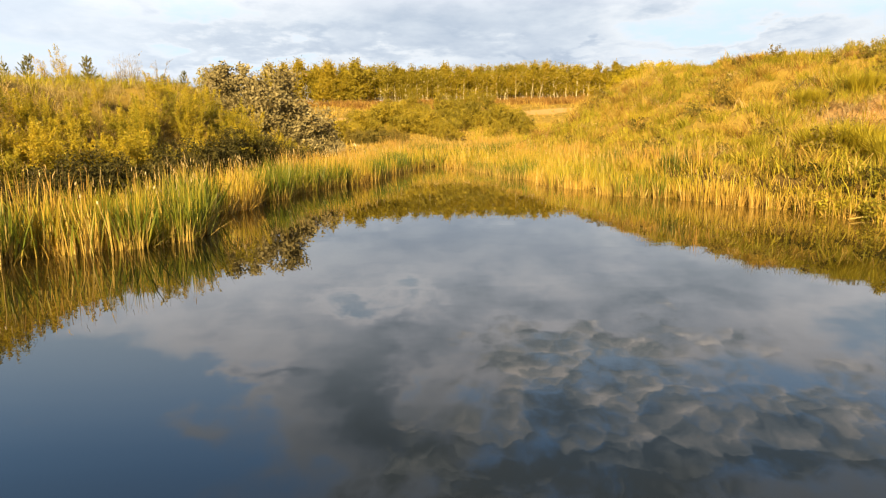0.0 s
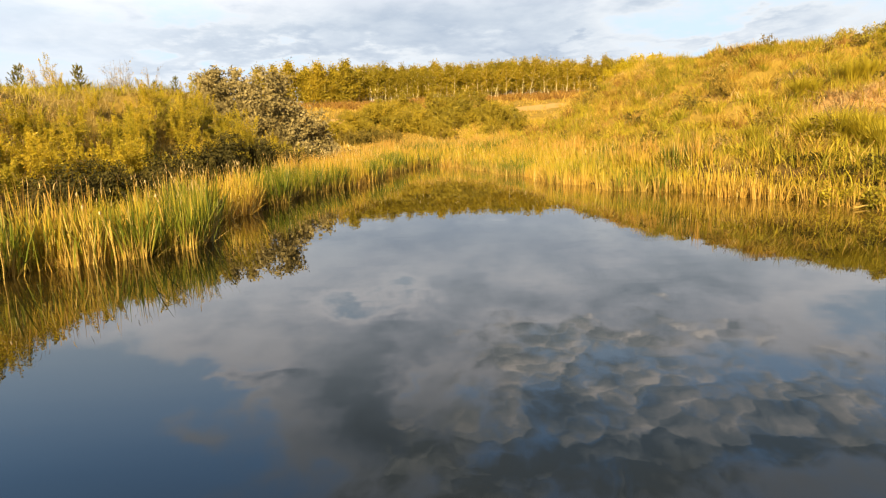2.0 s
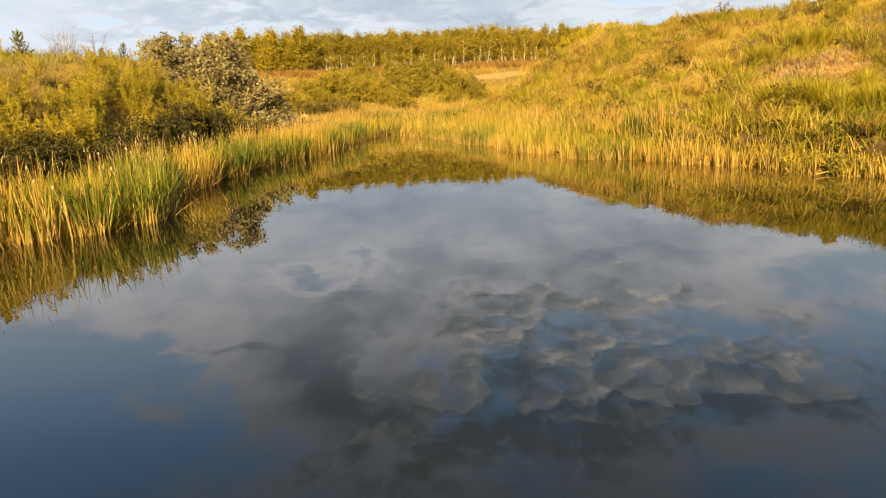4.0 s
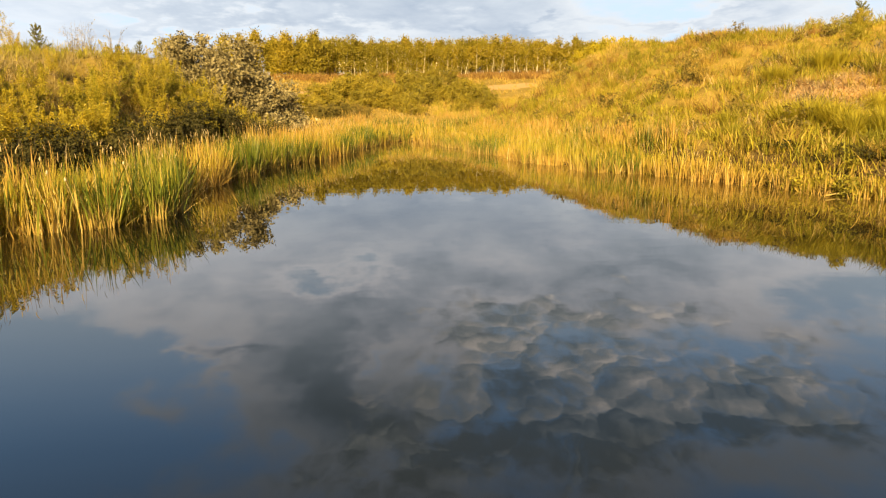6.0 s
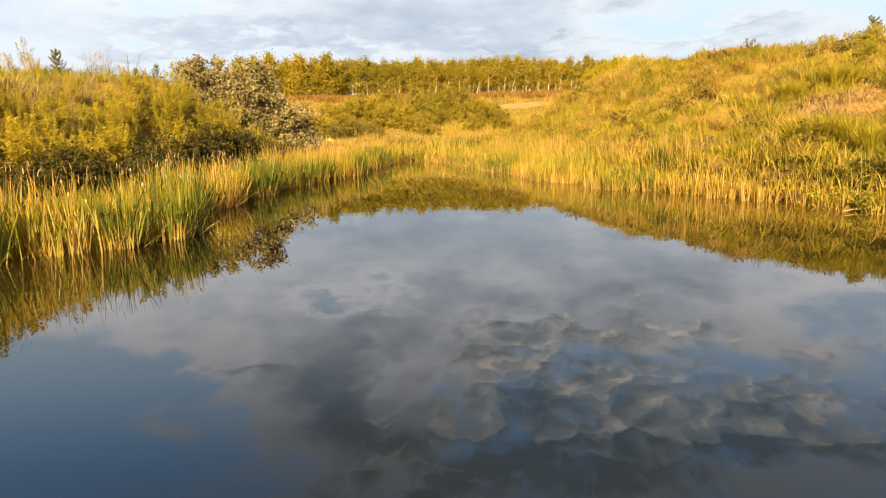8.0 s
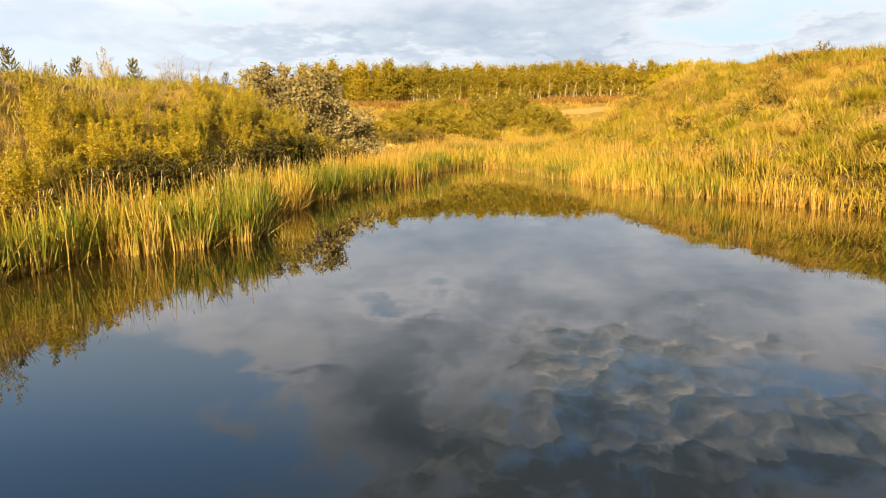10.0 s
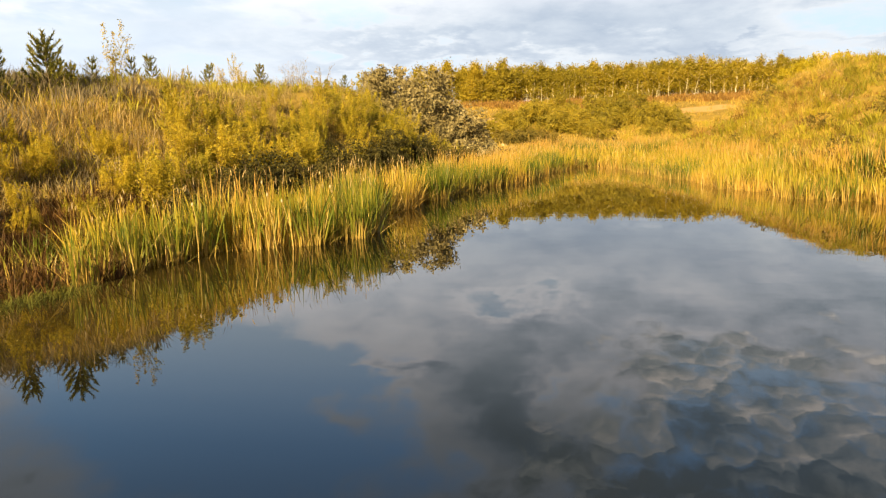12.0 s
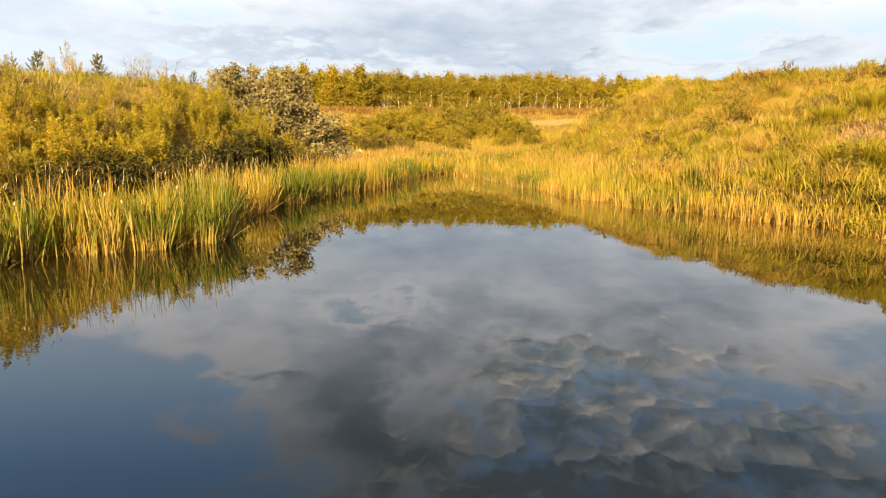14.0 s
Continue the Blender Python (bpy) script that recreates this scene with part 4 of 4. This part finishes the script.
# dark shrubs added to stand in for the shade below the other shrubs
shade_shrubs = [shrub("alder_shrub", h, w, 6, lc, 0.10, SHADE_LEAF, TWIG, 0.6, "low near-black shrub standing in for the shade behind the reeds", "shrub", 0.8, 4, 0.05, 1.2, True)
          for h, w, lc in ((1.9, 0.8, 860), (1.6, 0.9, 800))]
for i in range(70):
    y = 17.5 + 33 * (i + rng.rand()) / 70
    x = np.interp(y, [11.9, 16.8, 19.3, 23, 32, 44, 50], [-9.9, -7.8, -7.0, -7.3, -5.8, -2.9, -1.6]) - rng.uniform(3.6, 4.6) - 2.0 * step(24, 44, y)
    put(shade_shrubs[i % 2], float(x), float(y), size=rng.uniform(0.76, 1.02) * (0.75 + 0.25 * step(18, 23, y)))

silver = [shrub("silver_willow", h, w, st, lc, 0.19, SILVER, GREYBARK, 0.6, "large silvery grey willow bush with dark gaps", "tree", 0.9, 6, 0.1, 1.7, True, 0.0, 0, 0.04)
          for h, w, st, lc in ((5.9, 2.8, 9, 6000), (5.1, 2.7, 8, 5400))]
for k, x, y, size in ((0, -12.4, 52.5, 1.1), (1, -9.9, 53.5, 1.0), (1, -15.0, 53.0, 0.95), (1, -17.0, 55.5, 0.6), (1, -8.6, 53.8, 0.5), (1, -11.0, 51.5, 0.7)):
    put(silver[k], x, y, size=size)

# ---------------------------------------------------------------- young pines and birches on the ridge
pines = [pine("young_pine", h, label, w, arms) for h, w, arms, label in ((2.3, 8, 7, "bushy young pine with long leading shoots on the ridge"), (1.3, 5, 6, "small young pine standing alone on the ridge"),
                                                                         (1.0, 4, 5, "pine seedling with few upturned branches on the ridge"))]
for k, x, y, size in ((0, -18.6, 21.6, 1.0), (1, -17.8, 21.9, 0.95), (0, -19.2, 20.0, 0.86), (1, -19.0, 22.8, 0.85), (2, -18.7, 24.2, 0.95), (2, -18.7, 26.5, 1.05), (1, -25.2, 38.0, 1.25),
                      (2, -29.4, 49.0, 1.1), (1, -27.3, 48.0, 1.4), (1, -23.2, 48.0, 1.35), (1, -21.0, 55.0, 0.9), (1, -19.8, 56.0, 1.0), (2, -22.0, 30.0, 0.9), (1, -16.2, 24.6, 0.6),
                      (1, 33.5, 52.5, 1.6), (2, 31.5, 50.0, 1.4)):
    put(pines[k], x, y, size=size)
sparse = [shrub("sparse_birch", h, w, st, lc, 0.07, SAPLING, TWIG, 0.7, "thin young birch with few pale leaves", "tree", 1.5, 8, 0.25, 0.0, True, 0.0, 3, 0.05)
          for h, w, st, lc in ((2.4, 0.5, 3, 700), (2.0, 0.6, 4, 450))]
bare = shrub("bare_shrub", 2.0, 1.1, 8, 330, 0.06, PALE, GREYBARK, 0.7, "nearly leafless grey shrub on the ridge", "shrub", 1.1, 8, 0.15, 0.0, True)
for k, x, y, size in ((0, -18.9, 25.8, 0.85), (1, -26.4, 48.4, 0.8), (0, -25.7, 49.0, 0.85), (1, -25.0, 48.6, 0.7), (1, -28.2, 46.0, 0.8), (1, -24.2, 47.0, 0.6)):
    put(sparse[k], x, y, size=size)
for x, y, size in ((-21.9, 49.5, 1.0), (-21.3, 49.6, 1.15), (-20.7, 49.4, 0.95), (-21.6, 55.5, 1.15), (-22.2, 54.8, 0.9), (-17.9, 22.9, 0.55)):
    put(bare, x, y, size=size)

# ---------------------------------------------------------------- the far hollow and the wood behind it
thickets = [shrub("thicket_bush", h, w, 6, lc, 0.24, THICKET, TWIG, 0.6, "broad yellow-green bush in the far hollow", "shrub", 0.8, 4, 0.05, 1.5, True)
            for h, w, lc in ((4.0, 2.6, 1150), (3.2, 2.6, 1000), (4.6, 2.7, 1250))]
for i in range(46):
    x, y = -14.5 + 26 * (i + rng.rand()) / 46, rng.uniform(92, 119)
    if x < -10.5 and y > 97:
        y = rng.uniform(90, 97)
    put(thickets[i % 3], float(x), float(y), size=rng.uniform(0.5, 0.85))
for i in range(18):
    put(thickets[(0, 2, 1)[i % 3]], -12.5 + 1.35 * i + rng.uniform(-0.3, 0.3), rng.uniform(100, 110), size=rng.uniform(0.7, 0.85))
dark_bush = shrub("dark_bush", 2.2, 1.9, 7, 1500, 0.17, WEED, TWIG, 0.5, "low dark-green bush at the foot of the thicket", "shrub", 0.8, 4, 0.05, 1.4)
for x, y, size in ((-9.5, 87.5, 0.9), (-8.0, 88, 1.0), (-6.4, 89, 0.9), (-11.0, 89, 0.9), (-4.9, 90, 0.75)):
    put(dark_bush, x, y, size=size)
ridge_bush = shrub("ridge_bush", 2.6, 1.7, 8, 1500, 0.17, WILLOW, TWIG, 0.5, "rounded green-yellow bush on the skyline", "shrub", 0.8, 5, 0.05, 1.0)
for x, y, size in ((-24, 74, 1.25), (-22.2, 74, 1.0), (-27, 78, 0.9), (-18.3, 58.8, 1.0), (33.2, 72.2, 0.55), (20.0, 63.0, 0.5), (31.3, 55, 0.6), (33, 54, 0.7), (34.8, 54.5, 0.6), (36.5, 72, 0.4), (30, 47.5, 0.5), (27.5, 44.0, 0.4)):
    put(ridge_bush, x, y, size=size)
gold = shrub("golden_bush", 3.0, 2.1, 7, 1200, 0.28, GOLD, TWIG, 0.6, "bright golden-yellow autumn bush on the hill", "shrub", 0.8, 5, 0.05, 1.2)
for x, y, size in ((28.5, 108, 0.8), (30.5, 107, 0.95), (33.0, 106, 1.05), (35.2, 107, 0.95), (37.5, 106, 0.8), (30, 110, 0.9), (27, 110, 0.8)):
    put(gold, x, y, size=size)

birches = [forest_tree("birch_tree", h, w, lc, 0.31, FOREST, BIRCH, "tall forest birch with white trunk and yellowing crown", b, 24)
           for h, w, lc, b in ((11.2, 4.4, 1600, 0.30), (10.6, 4.2, 1500, 0.38), (11.6, 4.6, 1700, 0.26), (10.3, 4.5, 1600, 0.32), (10.6, 6.0, 2300, 0.03))]
for row, (y, count) in enumerate(((184, 84), (188, 76), (195, 62))):
    for i in range(count):
        x = -33 + 83 * (i + rng.uniform(0.1, 0.9)) / count
        tall = rng.uniform(0.90, 1.02) + 0.04 * math.sin(x * 0.35 + row)
        put(birches[4 if row == 2 else rng.randint(4)], float(x), float(y + rng.uniform(-2.0, 2.0)), size=tall * (1 - 0.25 * step(32, 50, x)))
broad = forest_tree("broad_tree", 12.0, 7.0, 4200, 0.42, FOREST, GREYBARK, "broad rounded tree at the corner of the wood", 0.12, 40)
for x, y, size in ((-21.5, 178, 0.98), (-34, 180, 1.0), (-38, 181, 0.95), (-43, 181, 0.95), (-27, 179, 0.95), (-30, 181, 0.9), (-24.5, 182, 0.9)):
    put(broad, x, y, size=size)

# ---------------------------------------------------------------- the right-hand slope
weeds = [shrub("weed_clump", h, w, 4, lc, 0.085, WEED, TWIG, 0.7, "dark clump of tall withered weeds on the slope", "weeds", 0.9, 3, 0.1, 1.0, True)
         for h, w, lc in ((0.9, 0.6, 300), (0.7, 0.8, 300))]
# dark clumps added in place of the shadow under the bank's lip
dark_weeds = shrub("weed_clump", 0.55, 0.85, 5, 560, 0.075, SHADE_LEAF, TWIG, 0.7, "dense near-black weeds standing in for the shadow under the lip of the cut bank", "weeds", 0.8, 4, 0.05, 1.2, True)
for i in range(64):
    x, y = rng.uniform(9, 36), rng.uniform(18, 80)
    s = float(shore(np.array([x]), np.array([y]))[0])
    if 2.2 < s < 26:
        put(weeds[rng.randint(2)], float(x), float(y), size=rng.uniform(0.7, 1.5))
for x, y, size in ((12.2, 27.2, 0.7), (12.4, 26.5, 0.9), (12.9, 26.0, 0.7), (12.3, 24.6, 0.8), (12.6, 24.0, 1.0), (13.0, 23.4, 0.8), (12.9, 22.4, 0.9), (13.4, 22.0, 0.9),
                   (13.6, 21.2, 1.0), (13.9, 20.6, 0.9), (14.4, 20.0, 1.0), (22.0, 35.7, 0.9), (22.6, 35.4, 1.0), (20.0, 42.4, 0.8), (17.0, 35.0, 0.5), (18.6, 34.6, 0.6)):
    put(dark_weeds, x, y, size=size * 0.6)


def big_tuft(height, k):
    r, a = np.abs(rng.normal(size=k)) * 0.16, rng.uniform(0, 2 * math.pi, k)
    v, f = blades(np.cos(a) * r, np.sin(a) * r, np.full(k, -0.05), height * rng.uniform(0.5, 1.1, k), rng.uniform(0.015, 0.035, k), rng.uniform(0.05, 0.55, k), a, rng.uniform(0, 0.5, k), 3)
    return tagged(mesh_object("grass_tussock", v, f, TUSSOCK), "large bright yellow-green grass tussock on the slope", "grass", "tussocks on the slope")


tussock = big_tuft(1.2, 520)
for x, y, size in ((13.9, 26.6, 1.1), (14.5, 26.0, 1.2), (15.0, 25.2, 1.1), (14.7, 23.6, 1.0), (15.4, 23.0, 1.1), (16.0, 22.2, 1.0), (21.0, 36.4, 1.1), (21.6, 36.0, 1.0), (18.4, 36.4, 0.9), (18.9, 36.0, 0.8), (17.8, 27, 0.8), (13.0, 29.5, 0.8)):
    put(tussock, x, y, size=size)


def small_tuft(name, mat, label, k=150):
    r, a = np.abs(rng.normal(size=k)) * 0.2, rng.uniform(0, 2 * math.pi, k)
    v, f = blades(np.cos(a) * r, np.sin(a) * r, np.full(k, -0.06), rng.uniform(0.4, 1.0, k), rng.uniform(0.014, 0.030, k), rng.uniform(0.05, 0.7, k), a, rng.uniform(0, 0.6, k), 3)
    return tagged(mesh_object(name, v, f, mat), label, "grass", "tussocks on the slope")


kinds = [small_tuft("grass_tussock", GREEN, "dense yellow-green grass tussock on the slope"), small_tuft("grass_tussock", STRAW, "dense straw-coloured grass tussock on the slope"),
         small_tuft("grass_tussock", HEATH, "withered brown grass tussock on the slope")]
for i in range(230):
    x, y = rng.uniform(8, 38), rng.uniform(18, 78)
    s = float(shore(np.array([x]), np.array([y]))[0])
    if 2.4 < s < 27:
        put(kinds[(0, 1, 0, 1, 2)[i % 5]], float(x), float(y), size=rng.uniform(0.7, 1.5))


def boulder(size):
    bm = bmesh.new()
    bmesh.ops.create_icosphere(bm, subdivisions=3, radius=size)
    for v in bm.verts:
        v.co *= 1 + 0.35 * noise.noise(v.co * 2.2 / size)
        v.co.z *= 0.6
    me = bpy.data.meshes.new("boulder")
    bm.to_mesh(me)
    bm.free()
    me.materials.append(STONE)
    return tagged(new("boulder", me), "pale weathered boulder at the foot of the bank", "stone")


stone = boulder(0.55)
for x, y, size in ((-10.6, 87.6, 1.0), (-9.9, 87.0, 0.6), (-11.5, 87.4, 0.5), (5.5, 128, 1.3)):
    put(stone, x, y, size=size)


# ---------------------------------------------------------------- small things at the water's edge
herbs = [shrub("leafy_weed", h, 0.45, 4, lc, 0.10, WILLOW, TWIG, 0.5, "leafy green weed on the muddy edge", "weeds", 1.0, 3, 0.1, 0.8) for h, lc in ((0.7, 130), (0.55, 120))]
for i in range(18):
    y = rng.uniform(15.5, 22.5)
    x = np.interp(y, [14, 19.7, 25.6], [13.4, 11.4, 8.6]) + rng.uniform(0.8, 2.6)
    put(herbs[i % 2], float(x), float(y), size=rng.uniform(0.7, 1.3))


def cattail(height, tilt):
    """One tall stalk with a burst white seed head."""
    root = new("cattail")
    stalk = limb((0, 0, -0.1), (tilt, 0.03, 1), height, 0.0, 5)
    v, f = tubes([(stalk, np.linspace(0.010, 0.006, len(stalk)))], 5)
    mesh_object("stalk", v, f, DRYREED, root)
    bm = bmesh.new()
    bmesh.ops.create_icosphere(bm, subdivisions=2, radius=0.024)
    for q in bm.verts:
        q.co *= 1 + 0.5 * noise.noise(q.co * 40)
        q.co.z *= 1.9
        q.co += Vector(stalk[-1])
    me = bpy.data.meshes.new("seed_head")
    bm.to_mesh(me)
    bm.free()
    me.materials.append(FLUFF)
    head = new("seed_head", me)
    head.parent = root
    tagged(head, "burst white seed head")
    return tagged(root, "tall cattail with a burst white seed head", "reeds", "white cattails")


m, n = material("white_seed_fluff")
f = n.noise(n.add("ShaderNodeTexCoord").outputs["Object"], 60, 3)
finish(n, n.add("ShaderNodeBsdfPrincipled", **{"Base Color": n.mix(f, (0.42, 0.32, 0.20), (0.62, 0.50, 0.36)), "Roughness": 0.95}).outputs[0])
FLUFF = m
tall_one, short_one = cattail(1.85, 0.08), cattail(1.65, -0.1)
for k, x, y in ((0, -8.05, 16.1), (1, -7.75, 16.3), (0, -8.9, 17.6), (1, -7.4, 18.5), (0, -9.8, 26.0), (1, -9.65, 26.1), (1, -9.3, 14.6), (0, -8.6, 21.5)):
    put((tall_one, short_one)[k], x, y)


def fallen_branch(length, label):
    main = limb((-length / 2, 0, 0.03), (1, 0.15, 0.02), length, 0.0, 6)
    wood = [(main, np.linspace(0.03, 0.010, len(main)))]
    for u in (2, 3, 4):
        b = rng.uniform(-1, 1)
        twig = limb(main[u], (0.7, b, 0.25), length * 0.3, 0.0, 3)
        wood.append((twig, np.linspace(0.012, 0.005, len(twig))))
    v, f = tubes(wood, 6)
    return tagged(mesh_object("fallen_branch", v, f, DRYREED, smooth=True), label, "branch")


stick = fallen_branch(1.3, "pale bleached branch lying at the water's edge")
for x, y, turn, size in ((12.2, 20.2, 20, 1.0), (13.2, 18.4, 70, 0.8), (-9.75, 11.45, 10, 0.4), (-10.5, 11.3, -60, 0.3)):
    put(stick, x, y, turn, size, -0.12)

# ---------------------------------------------------------------- growth between the reeds and the ridge, where the bank is nearest
x, y = spots(1500, -18, -13.2, 14.8, 21, lambda x, y, s: (s > 5.6) * (s < 8.6) * (0.4 + 0.6 * step(0.35, 0.6, vnoise(x * 0.8, y * 0.8, 51))))
half = rng.rand(len(x)) < 0.6
stuff("ridge_foot_grass", [tufts(x[half], y[half], 9, 0.55, 0.016, 0.4, 0.14, PALE, "pale_grass", 0.5), tufts(x[~half], y[~half], 8, 0.6, 0.02, 0.5, 0.14, GREYWEED, "grey_weeds", 0.4)],
      "pale grass and grey weeds at the foot of the ridge", "grass")
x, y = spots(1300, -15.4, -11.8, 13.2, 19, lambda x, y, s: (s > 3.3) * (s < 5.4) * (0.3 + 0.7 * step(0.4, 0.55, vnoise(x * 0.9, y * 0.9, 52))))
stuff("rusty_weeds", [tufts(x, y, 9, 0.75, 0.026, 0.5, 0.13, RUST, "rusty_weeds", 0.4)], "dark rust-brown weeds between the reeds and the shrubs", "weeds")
x, y = spots(6500, -14, -6.5, 14.4, 24, lambda x, y, s: (s > 0.7) * (s < 3.5) * (0.2 + 0.8 * step(0.35, 0.6, vnoise(x * 0.7, y * 0.7, 53))))
stuff("fine_sedge", [tufts(x, y, 10, 0.95, 0.011, 0.25, 0.11, GREEN, "fine_sedge", 0.5, 3)], "fine yellow-green sedge filling the gaps among the reeds", "grass")
x, y = spots(30, -13.2, -11.0, 12.3, 14.6, lambda x, y, s: (s > 1.4) * (s < 3.4))
stuff("young_reeds", [tufts(x, y, 9, 0.75, 0.03, 0.22, 0.09, REED_GREEN, "young_reeds", 0.2, 3)], "scattered young green reeds on the brown mud", "reeds")
for k, x, y, size in ((0, -15.6, 15.9, 0.42), (1, -16.4, 17.0, 0.46), (2, -15.3, 17.3, 0.38), (0, -16.9, 15.6, 0.40), (1, -14.7, 18.9, 0.44)):
    put(saplings[k], x, y, size=size)
